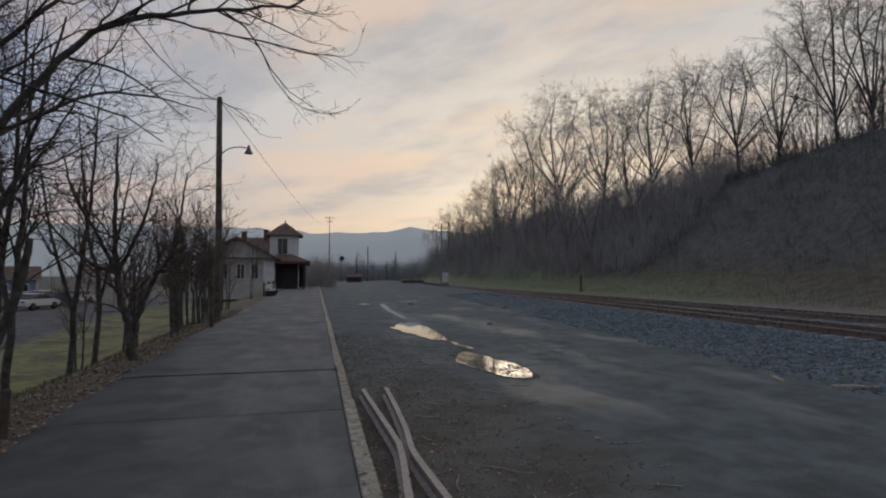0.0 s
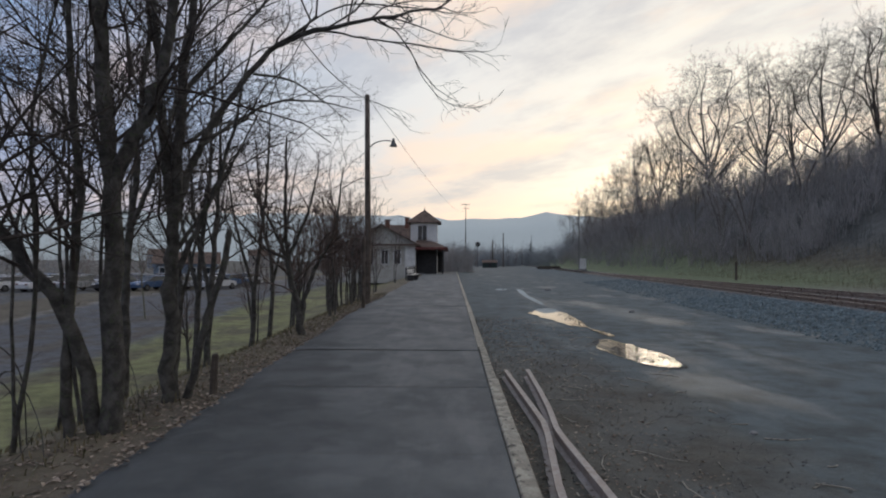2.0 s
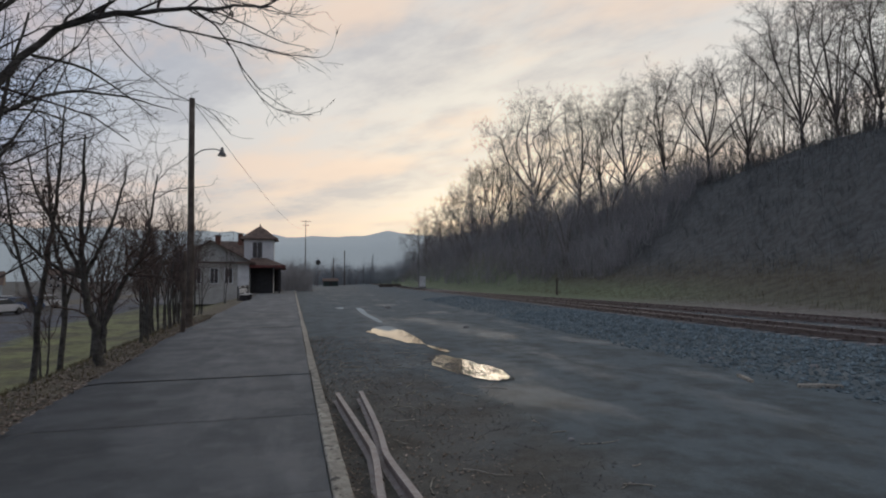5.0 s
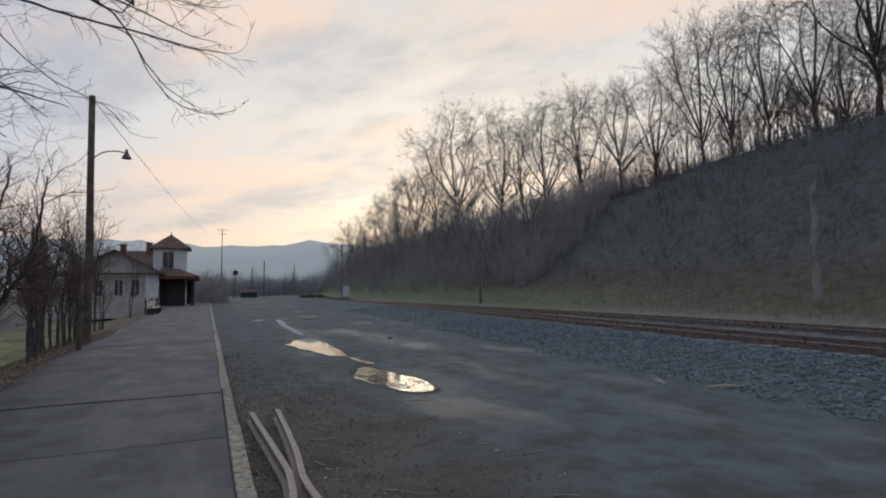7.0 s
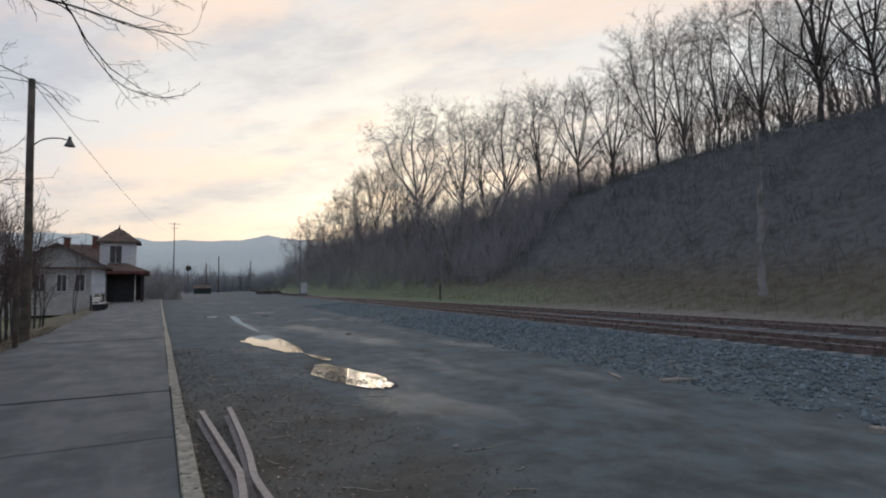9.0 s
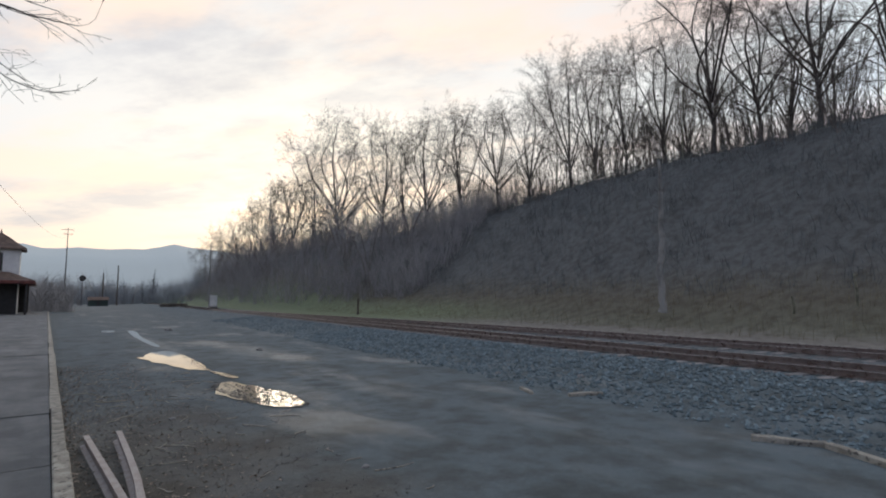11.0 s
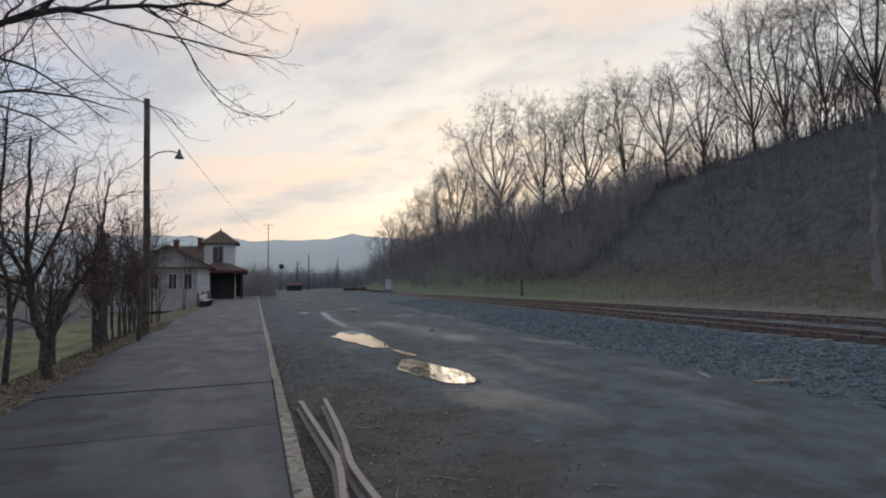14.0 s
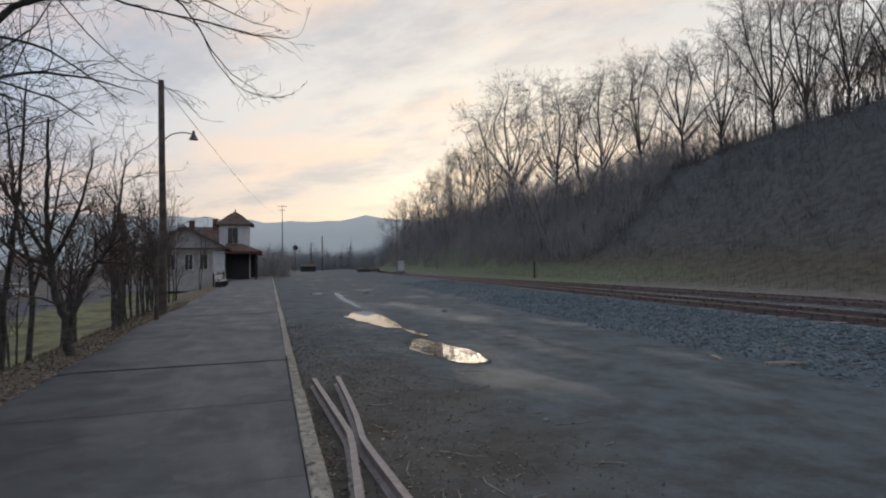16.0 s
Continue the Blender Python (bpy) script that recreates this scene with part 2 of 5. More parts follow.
class Tubes:
    """Collects tapered tubes along polylines into one mesh."""

    def __init__(self):
        self.v, self.f, self.n = [], [], 0

    def add(self, pts, radii, sides):
        pts = np.asarray(pts, float)
        m = len(pts)
        d = np.gradient(pts, axis=0)
        d /= np.linalg.norm(d, axis=1)[:, None] + 1e-9
        ref = np.array((0.31, 0.17, 0.93)) if abs(d[0, 2]) < 0.8 else np.array((0.95, 0.2, 0.1))
        a = np.cross(d, ref)
        a /= np.linalg.norm(a, axis=1)[:, None] + 1e-9
        b = np.cross(d, a)
        th = np.arange(sides) * 2 * math.pi / sides
        ring = np.cos(th)[None, :, None] * a[:, None] + np.sin(th)[None, :, None] * b[:, None]
        o = self.n
        if sides == 3:
            self.v.append((pts[:-1, None] + ring[:-1] * np.asarray(radii)[:-1, None, None]).reshape(-1, 3))
            self.v.append(pts[-1:])
            for i in range(m - 2):
                for j in range(3):
                    k = (j + 1) % 3
                    self.f.append((o + i * 3 + j, o + i * 3 + k, o + i * 3 + 3 + k, o + i * 3 + 3 + j))
            e = o + (m - 2) * 3
            self.f += [(e, e + 1, e + 3), (e + 1, e + 2, e + 3), (e + 2, e, e + 3)]
            self.n += (m - 1) * 3 + 1
            return
        self.v.append((pts[:, None] + ring * np.asarray(radii)[:, None, None]).reshape(-1, 3))
        for i in range(m - 1):
            for j in range(sides):
                k = (j + 1) % sides
                self.f.append((o + i * sides + j, o + i * sides + k, o + (i + 1) * sides + k, o + (i + 1) * sides + j))
        self.f.append(tuple(o + (m - 1) * sides + j for j in range(sides)))
        self.n += m * sides

    def mesh(self, name, mat, parent=None, label="", smooth=True):
        return mesh_object(name, np.concatenate(self.v), self.f, mat, parent, label, smooth)


def smooth_line(ctrl, n):
    """A Catmull-Rom curve through control points."""
    c = np.asarray(ctrl, float)
    c = np.vstack([2 * c[0] - c[1], c, 2 * c[-1] - c[-2]])
    out = []
    for s in np.linspace(0, len(c) - 3 - 1e-6, n):
        i, t = int(s), s - int(s)
        p0, p1, p2, p3 = c[i:i + 4]
        out.append(0.5 * (2 * p1 + (p2 - p0) * t + (2 * p0 - 5 * p1 + 4 * p2 - p3) * t * t + (3 * p1 - p0 - 3 * p2 + p3) * t ** 3))
    return np.array(out)


SIDES = (8, 5, 4, 3, 3)


def branch_out(rng, line, r0, level, tubes, spec, least):
    """Side branches from a polyline, level by level. spec: per level (count per metre, length ratio, spread, up-pull)."""
    if level >= len(spec):
        return
    count, ratio, spread, up = spec[level]
    total = np.linalg.norm(np.diff(line, axis=0), axis=1).sum()
    n = max(1, int(count * total + rng.random()))
    last = level == len(spec) - 1
    for _ in range(n):
        t = 0.12 + 0.88 * rng.random() if level else 0.34 + 0.66 * rng.random()
        i = min(int(t * (len(line) - 1)), len(line) - 2)
        u = t * (len(line) - 1) - i
        p = line[i] * (1 - u) + line[i + 1] * u
        d = line[i + 1] - line[i]
        d = d / (np.linalg.norm(d) + 1e-9)
        side = np.cross(d, rng.normal(size=3))
        side /= np.linalg.norm(side) + 1e-9
        ang = radians(spread * (0.6 + 0.8 * rng.random()))
        e = d * math.cos(ang) + side * math.sin(ang)
        L = max(total * ratio * (1.15 - 0.6 * t) * (0.6 + 0.7 * rng.random()), 0.12)
        r = max(r0 * (1 - 0.7 * t) * 0.5, least)
        k = 6 if level == 0 else 5 if level == 1 and least < 0.008 else 4 if not last else 3 if least < 0.008 else 2
        pts, q = [p], p.copy()
        for _s in range(k - 1):
            e = e + rng.normal(size=3) * (0.2 if least > 0.008 else 0.27) + np.array((0, 0, up * 0.2))
            e /= np.linalg.norm(e)
            q = q + e * L / (k - 1)
            pts.append(q)
        pts = np.array(pts)
        tubes.add(pts, np.linspace(r, max(r * 0.3, least * 0.75), k), 3 if least > 0.008 and level else SIDES[min(level + 1, 4)])
        branch_out(rng, pts, r, level + 1, tubes, spec, least)


def tree(seed, stems, spec, label, bark=M_BARK, twig=M_TWIG, at=(0, 0, 0), group="", name="bare_tree", category="tree", least=0.0024):
    """A leafless tree. stems: (control points from the foot, foot radius, tip radius). least: the finest twig's radius."""
    rng = np.random.default_rng(seed)
    e = thing(name, *at, label, category, group)
    tubes = Tubes()
    for i, (ctrl, r0, r1) in enumerate(stems):
        n = 5 * len(ctrl)
        line = smooth_line(ctrl, n)
        line[1:-1] += rng.normal(size=(n - 2, 3)) * 0.2 * r0
        rad = r1 + (r0 - r1) * (1 - np.linspace(0, 1, n)) ** 0.8
        rad[0] *= 1.3 if i == 0 else 1.0
        own = Tubes()
        own.add(line, rad, SIDES[0] if r0 > 0.05 or least < 0.01 else 5)
        own.mesh("stem" if i else "trunk", bark, e)
        branch_out(rng, line, min(r0, 0.11 if least > 0.008 else 0.055), 0, tubes, spec, least)
    if tubes.n:
        tagged(tubes.mesh("crown", twig, e), kind="stuff")
    return e


# ---- ground ----
def fade(x, a, b):
    t = min(max((x - a) / (b - a), 0.0), 1.0)
    return t * t * (3 - 2 * t)


def track_x(y):
    return 14.7 + 0.085 * y


NEAR_TRACK = 13.1


def siding(y):
    """How far the second track lies beyond the first; it runs together with it further on."""
    return 4.3 * (1.0 - fade(y, 6.0, 78.0))


def edge_x(y):
    return 0.33 + 0.010 * y


def verge_x(y):
    return -2.62 - 0.034 * min(max(y, 0.0), 16.0) + 0.07 * noise.noise((y * 0.7, 1.5, 0)) + 0.03 * noise.noise((y * 3.1, 4.5, 0))


def ground_z(x, y):
    if x < edge_x(y):
        drop = -2.4 * fade(-x, 3.4, 10.0) * (0.55 + 0.45 * fade(y, 50, 20))
        verge = -0.05 - 0.11 * fade(-x, 2.6, 3.6)
        far = 2.0 * fade(-x, 130, 400)
        return min(verge, 0) + drop + far + 0.05 * noise.noise((x * 0.7, y * 0.7, 3)) * fade(-x, 3, 4)
    u = x - track_x(y) + 14.7
    z = -0.2 + 0.018 * noise.noise((x * 0.35, y * 0.35, 0)) + 0.006 * noise.noise((x * 2, y * 2, 5))
    z += 0.26 * fade(u, 8.0, 11.7) - 0.06 * fade(u, 19.0, 20.5)
    bank = fade(u, 22.5, 28.0) * 1.1
    end = fade(y, 330, 170)
    hill = 13.2 * fade(u + 4.0 * fade(y, 45, 95), 25.0, 46.0 - 6.0 * fade(y, 45, 95)) * (0.25 + 0.75 * end) + 9 * fade(u, 44, 120) * end
    hill *= 1.0 - 0.19 * fade(y, 38, 72)
    z += (bank + hill) * (0.45 + 0.55 * end)
    z += fade(u, 24, 30) * (0.5 * noise.noise((x * 0.13, y * 0.13, 1)) + 0.16 * noise.noise((x * 0.6, y * 0.6, 2)))
    return z


def steps(*spans):
    out = []
    for a, b, s in spans:
        out += list(np.arange(a, b, s))
    return out


def make_ground():
    xs = steps((-3000, -400, 400), (-400, -100, 50), (-100, -20, 5), (-20, -8, 1), (-8, -2.5, 0.25), (-2.5, 0.3, 0.9), (0.3, 3, 0.3), (3, 24, 0.6), (24, 60, 1.2), (60, 150, 10), (150, 500, 70), (500, 3001, 500))
    ys = steps((-300, -40, 40), (-40, -6, 4), (-6, 20, 0.5), (20, 60, 1.2), (60, 180, 4), (180, 420, 20), (420, 1000, 145), (1000, 4001, 600))
    v = [(x, y, ground_z(x, y)) for y in ys for x in xs]
    w = len(xs)
    f = [(j * w + i, j * w + i + 1, (j + 1) * w + i + 1, (j + 1) * w + i) for j in range(len(ys) - 1) for i in range(w - 1)]
    m = bpy.data.materials.new("ground_earth")
    m.use_nodes = True
    k = Tree(m.node_tree)
    p = k.n["Principled BSDF"]
    pos = k.node("ShaderNodeTexCoord").outputs["Object"]
    s = k.node("ShaderNodeSeparateXYZ", Vector=pos).outputs
    right = k.math("GREATER_THAN", s[0], 3.0)
    u = k.math("SUBTRACT", s[0], k.math("MULTIPLY", k.math("MULTIPLY", s[1], 0.085), right))
    u = k.math("MAXIMUM", u, k.math("SUBTRACT", k.math("MULTIPLY", right, 3000.0 + 3.4), 3000.0))
    wob = k.math("MULTIPLY", k.math("SUBTRACT", k.noise(pos, 0.8, 5), 0.5), 2.6)
    u = k.math("ADD", u, wob)
    fac = k.math("DIVIDE", k.math("ADD", u, 60.0), 120.0)

    def at(x):
        return (x + 60.0) / 120.0

    col = k.ramp(fac, [(at(-58), (0.10, 0.10, 0.09)), (at(-34), (0.11, 0.115, 0.125)), (at(-33), (0.15, 0.13, 0.09)), (at(-27.5), (0.14, 0.12, 0.085)), (at(-27), (0.26, 0.25, 0.23)), (at(-26.3), (0.115, 0.12, 0.135)),
                       (at(-15.5), (0.115, 0.12, 0.135)), (at(-14.5), (0.22, 0.235, 0.095)), (at(-8), (0.235, 0.235, 0.105)), (at(-6), (0.20, 0.175, 0.095)), (at(-3), (0.165, 0.138, 0.10)), (at(0.6), (0.125, 0.118, 0.098)), (at(2.0), (0.128, 0.128, 0.115)),
                       (at(3.2), (0.128, 0.155, 0.162)), (at(8.2), (0.118, 0.150, 0.162)), (at(9.6), (0.124, 0.160, 0.172)), (at(18.6), (0.135, 0.148, 0.152)), (at(20.0), (0.27, 0.25, 0.215)), (at(23.0), (0.24, 0.22, 0.185)),
                       (at(24.6), (0.15, 0.145, 0.10)), (at(27.5), (0.130, 0.115, 0.082)), (at(31), (0.128, 0.130, 0.122)), (at(45), (0.115, 0.122, 0.120))])
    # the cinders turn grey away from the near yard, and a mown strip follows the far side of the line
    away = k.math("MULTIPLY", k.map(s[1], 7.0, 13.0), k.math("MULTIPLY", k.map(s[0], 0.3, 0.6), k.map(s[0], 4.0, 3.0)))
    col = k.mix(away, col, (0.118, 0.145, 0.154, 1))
    lawn = k.math("MULTIPLY", k.map(s[1], 24.0, 44.0), k.math("MULTIPLY", k.map(u, 16.2, 17.6), k.map(u, 28.5, 24.5)))
    col = k.mix(lawn, col, (0.190, 0.225, 0.120, 1))
    soil = k.math("MULTIPLY", k.map(k.noise(pos, 0.45, 5), 0.45, 0.62, 0, 0.75), k.math("ADD", k.map(s[0], -2.5, -4.0), k.math("MULTIPLY", k.map(s[1], 12.0, 8.0), k.math("MULTIPLY", k.map(s[0], 0.5, 1.5), k.map(s[0], 4.0, 2.0)))))
    col = k.mix(soil, col, (0.105, 0.086, 0.058, 1))
    mid, fine, gr = k.noise(pos, 1.7, 6, 0.65), k.noise(pos, 23, 4, 0.7), k.noise(pos, 90, 3, 0.7)
    col = k.mix(k.map(mid, 0.35, 0.7), col, k.mix(1.0, col, (0.55, 0.52, 0.48, 1), "MULTIPLY"))
    col = k.mix(k.map(fine, 0.52, 0.72, 0, 0.6), col, k.mix(1.0, col, (1.55, 1.5, 1.4, 1), "MULTIPLY"))
    col = k.mix(k.map(gr, 0.35, 0.65, 0, 0.5), col, k.mix(1.0, col, (0.5, 0.5, 0.5, 1), "MULTIPLY"))
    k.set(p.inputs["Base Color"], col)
    # packed cinders that stay damp in shallow patches
    damp = k.math("MULTIPLY", k.map(k.noise(k.vmath("MULTIPLY", pos, (1, 0.35, 1)), 0.55, 4), 0.52, 0.66), k.math("MULTIPLY", k.map(s[0], 1.5, 3.0), k.map(s[0], 13, 9)))
    ragged = k.noise(pos, 1.3, 5, 0.65)
    for px, py, rx, ry in ((6.3, 19.3, 1.1, 4.6), (5.7, 9.9, 0.42, 1.7), (4.4, 10.3, 0.5, 2.4), (4.0, 26.0, 0.5, 7.0)):
        off = k.vmath("MULTIPLY", k.vmath("SUBTRACT", pos, (px, py, 0)), (1 / rx, 1 / ry, 0))
        near = k.math("ADD", k.vmath("DOT_PRODUCT", off, off), k.math("MULTIPLY", k.math("SUBTRACT", ragged, 0.5), 3.2))
        damp = k.math("MAXIMUM", damp, k.map(near, 1.5, -0.4, 0.0, 0.85))
    k.set(p.inputs["Roughness"], k.math("SUBTRACT", 0.9, k.math("MULTIPLY", damp, 0.40)))
    bn = k.node("ShaderNodeBump", Strength=0.5, Distance=0.04, Height=k.math("ADD", k.math("ADD", fine, mid), k.math("MULTIPLY", gr, 0.5)))
    k.set(p.inputs["Normal"], bn.outputs[0])
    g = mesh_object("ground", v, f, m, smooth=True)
    tagged(g, "damp cinder yard with dry grass banks and leaf-littered hillside", "ground", kind="structure")


make_ground()


def far_ridge(name, y0, x0, x1, height, seed, axis="x"):
    v, f, n = [], [], 120
    for i in range(n + 1):
        s = x0 + (x1 - x0) * i / n
        h = height * (0.85 + 0.28 * noise.noise((s / 420.0, seed, 0)) + 0.08 * noise.noise((s / 60.0, seed, 2)))
        for d, z in ((0, -20), (60, h * 0.6), (200, h), (400, -20)):
            v.append((s, y0 + d, z) if axis == "x" else (y0 - d, s, z))
    for i in range(n):
        for j in range(3):
            f.append((i * 4 + j, i * 4 + j + 1, i * 4 + j + 5, i * 4 + j + 4))
    tagged(mesh_object(name, v, f, M_FAR, smooth=True), "wooded ridge across the valley, blue haze put into its colour", "hill", kind="structure")


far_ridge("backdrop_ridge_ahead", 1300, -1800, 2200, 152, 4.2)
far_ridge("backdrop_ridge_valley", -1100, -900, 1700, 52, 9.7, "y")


# ---- platform ----
def make_platform():
    plat = thing("platform", 0, 0, 0, "long low platform of patched grey asphalt", "platform", kind="structure")
    cuts = [-14, -9, -4.0, -1.0, 1.6, 4.34, 6.81, 9.7, 12.8, 16.0, 19.5, 23.2, 27.0, 31, 35.5, 40, 46, 53, 61, 70, 86]
    rng = random.Random(3)
    for a, b in zip(cuts, cuts[1:]):
        bm = bmesh.new()
        n = 16
        tops, lows = [], []
        left = [(verge_x(a + (b - a) * i / n), a + 0.012 + (b - a - 0.024) * i / n) for i in range(n + 1)]
        right = [(edge_x(y), y) for _, y in reversed(left)]
        lift = rng.uniform(-0.006, 0.006)
        ring = left + right
        tops = [bm.verts.new((x, y, lift + (0.0 if k > n else -0.03))) for k, (x, y) in enumerate(ring)]
        lows = [bm.verts.new((x, y, -0.3)) for x, y in ring]
        m = len(ring)
        mids = [bm.verts.new((x * 0.9, y, lift)) for x, y in left]
        for i in range(n):
            bm.faces.new((tops[i], mids[i], mids[i + 1], tops[i + 1]))
            bm.faces.new((mids[i], tops[m - 1 - i], tops[m - 2 - i], mids[i + 1]))
        for i in range(m):
            j = (i + 1) % m
            bm.faces.new((tops[i], tops[j], lows[j], lows[i]))
        bmesh.ops.recalc_face_normals(bm, faces=bm.faces)
        part("slab", bm, M_ASPHALT, plat)
    kerb = thing("platform_edge", 0, 0, 0, "pale weathered timber edging along the platform", "kerb", kind="structure")
    y = -14.0
    while y < 84:
        L = rng.uniform(2.2, 3.0)
        w = 0.135 + rng.uniform(-0.012, 0.012)
        bm = boxed(-w / 2, w / 2, 0.01, L - 0.01, -0.3, 0.012 + rng.uniform(-0.008, 0.01), bevel=0.012)
        ob = part("timber", bm, M_KERB, kerb)
        ob.matrix_basis = pose(edge_x(y) + 0.074 + rng.uniform(-0.006, 0.006), y, 0, 0, 0, -0.7 + rng.uniform(-0.12, 0.12))
        y += L


make_platform()


# ---- railway ----
RAIL_SHAPE = [(-0.07, 0), (0.07, 0), (0.07, 0.012), (0.012, 0.03), (0.012, 0.11), (0.036, 0.12), (0.036, 0.15), (-0.036, 0.15), (-0.036, 0.12), (-0.012, 0.11), (-0.012, 0.03), (-0.07, 0.012)]


def rail_mesh(line, scale=1.0):
    bm = bmesh.new()
    line = [Vector(p) for p in line]
    rings = []
    for i, p in enumerate(line):
        d = (line[min(i + 1, len(line) - 1)] - line[max(i - 1, 0)]).normalized()
        s = d.cross(Vector((0, 0, 1))).normalized()
        rings.append([bm.verts.new(p + s * x * scale + Vector((0, 0, z * scale))) for x, z in RAIL_SHAPE])
    n = len(RAIL_SHAPE)
    for a, b in zip(rings, rings[1:]):
        for j in range(n):
            bm.faces.new((a[j], a[(j + 1) % n], b[(j + 1) % n], b[j]))
    bm.faces.new(rings[0]), bm.faces.new(rings[-1])
    bmesh.ops.recalc_face_normals(bm, faces=bm.faces)
    return bm


TIE = None


def make_track(shift, lift, label):
    """One line of rails on ties. shift(y): its distance beyond the near track."""
    global TIE
    tr = thing("railway_track", NEAR_TRACK, 0, lift, label, "railway track", "railway tracks", "structure")
    ys = list(np.arange(-30, 90, 3)) + list(np.arange(90, 301, 10))
    for g in (-0.7175, 0.7175):
        r = part("rail", rail_mesh([(g + shift(y) + 0.085 * y, y, 0.062) for y in ys], 0.95), M_RAIL, tr, "rusty running rail with a worn head")
        v = [(g + shift(y) + 0.085 * y + dx, y, z) for y in ys for dx, z in ((-0.030, 0.2045), (-0.026, 0.2085), (0.026, 0.2085), (0.030, 0.2045))]
        f = [(i * 4 + j, i * 4 + j + 1, i * 4 + j + 5, i * 4 + j + 4) for i in range(len(v) // 4 - 1) for j in range(3)]
        mesh_object("running_surface", v, f, M_HEAD, r, "bright worn steel running surface")
    rng = random.Random(int(shift(0) * 10) + 50)
    if TIE is None:
        bm = boxed(-1.28, 1.28, -0.115, 0.115, -0.16, 0.062, bevel=0.015)
        TIE = bpy.data.meshes.new("tie")
        bm.to_mesh(TIE)
        bm.free()
        TIE.materials.append(M_TIE)
    y = -9.0
    while y < (72 if shift(0) == 0 else 48):
        ob = new("tie", TIE)
        ob.parent = tr
        ob.matrix_basis = pose(shift(y) + 0.085 * y + rng.uniform(-0.09, 0.09), y, rng.uniform(-0.02, 0.008) - (0.012 if shift(0) else 0.0), 0, 0, -4.9 + rng.uniform(-2, 2))
        y += 0.54
    if shift(0) == 0:
        bm = bmesh.new()
        while y < 230:
            box(bm, 0.085 * y - 1.28, 0.085 * y + 1.28, y - 0.11, y + 0.11, -0.14, 0.05)
            y += 0.54
        tagged(part("far_ties", bm, M_TIE, tr), kind="stuff")


make_track(lambda y: 0.0, 0.03, "main-line track with rusty rails on dark timber ties")
make_track(siding, 0.03, "second track of rusty rails running into the main line")


def make_scrap():
    s = thing("old_switch_frog", 0.9, 6, -0.2, "half-buried pair of old bent rails beside the platform", "rail scrap")
    part("rail", rail_mesh([(-0.13, 2.33, 0.0), (-0.08, 1.1, 0.0), (-0.04, 0.1, 0.0), (-0.02, -0.45, 0.0), (-0.06, -0.95, 0.0), (-0.13, -1.55, 0.0), (-0.19, -2.1, 0.0), (-0.32, -4.2, -0.04)], 0.85), M_RUST, s, "pale rusted rail")
    part("rail", rail_mesh([(0.22, 2.36, 0.0), (0.18, 1.0, 0.0), (0.14, 0.1, 0.0), (0.075, -0.65, 0.0), (0.08, -0.95, 0.0), (0.11, -1.5, 0.0), (0.145, -2.15, 0.0), (0.26, -4.2, -0.04)], 0.85), M_RUST, s, "pale rusted rail")


make_scrap()


# ---- puddles ----
M_RIPPLE = bpy.data.materials.new("broken_puddle_water")
M_RIPPLE.use_nodes = True
_k = Tree(M_RIPPLE.node_tree)
_q = _k.n["Principled BSDF"]
_q.inputs["Base Color"].default_value, _q.inputs["Roughness"].default_value, _q.inputs["IOR"].default_value = (0.03, 0.027, 0.022, 1), 0.03, 1.33
_v = _k.node("ShaderNodeTexCoord").outputs["Object"]
_k.set(_q.inputs["Normal"], _k.node("ShaderNodeBump", Strength=0.10, Distance=0.02, Height=_k.noise(_v, 9.0, 3, 0.6)).outputs[0])


def puddle(outline, seed, label, mat=M_WATER):
    """A sheet of still water inside a ragged line through a few shore points."""
    c = np.array([(x, y, 0.0) for x, y in outline])
    cx, cy = c[:, 0].mean(), c[:, 1].mean()
    ring = smooth_line(np.vstack([c, c[:1]]), 14 * len(outline) + 1)[:-1] - np.array((cx, cy, 0))
    size = np.ptp(c[:, 0])
    ring = [(x + 0.07 * size * noise.noise((x * 4, y * 1.5, seed)), y + 0.3 * size * noise.noise((x * 4, y * 1.5, seed + 9)), 0.0) for x, y, _ in ring]
    ob = mesh_object("puddle", ring, [tuple(range(len(ring)))], mat)
    ob.location = (cx, cy, ground_z(cx, cy) + 0.02)
    tagged(ob, label, "puddle", "puddles in the yard")


puddle([(2.72, 18.9), (3.15, 20.4), (3.75, 21.2), (3.98, 19.2), (3.92, 16.8), (3.72, 14.9), (3.42, 15.3), (3.05, 17.0)], 1.0, "still puddle mirroring the bright dusk sky")
puddle([(2.96, 11.0), (3.25, 12.2), (3.60, 12.6), (3.86, 11.6), (4.08, 10.6), (4.06, 9.8), (3.82, 9.2), (3.52, 9.05), (3.26, 9.9)], 4.0, "broken shallow puddle mirroring bare trees", M_RIPPLE)
puddle([(4.25, 35.5), (4.55, 34.5), (4.15, 29.0), (4.05, 25.5), (3.92, 23.0), (3.76, 22.9), (3.76, 25.5), (3.88, 29.5)], 7.0, "narrow puddle in a wheel rut")
puddle([(2.8, 34.8), (3.3, 36.6), (3.75, 35.8), (3.4, 34.4)], 2.0, "small distant puddle in the yard")
puddle([(3.68, 14.7), (3.85, 14.2), (3.95, 13.2), (3.78, 13.1), (3.68, 13.9)], 5.0, "thin film of water between two puddles")


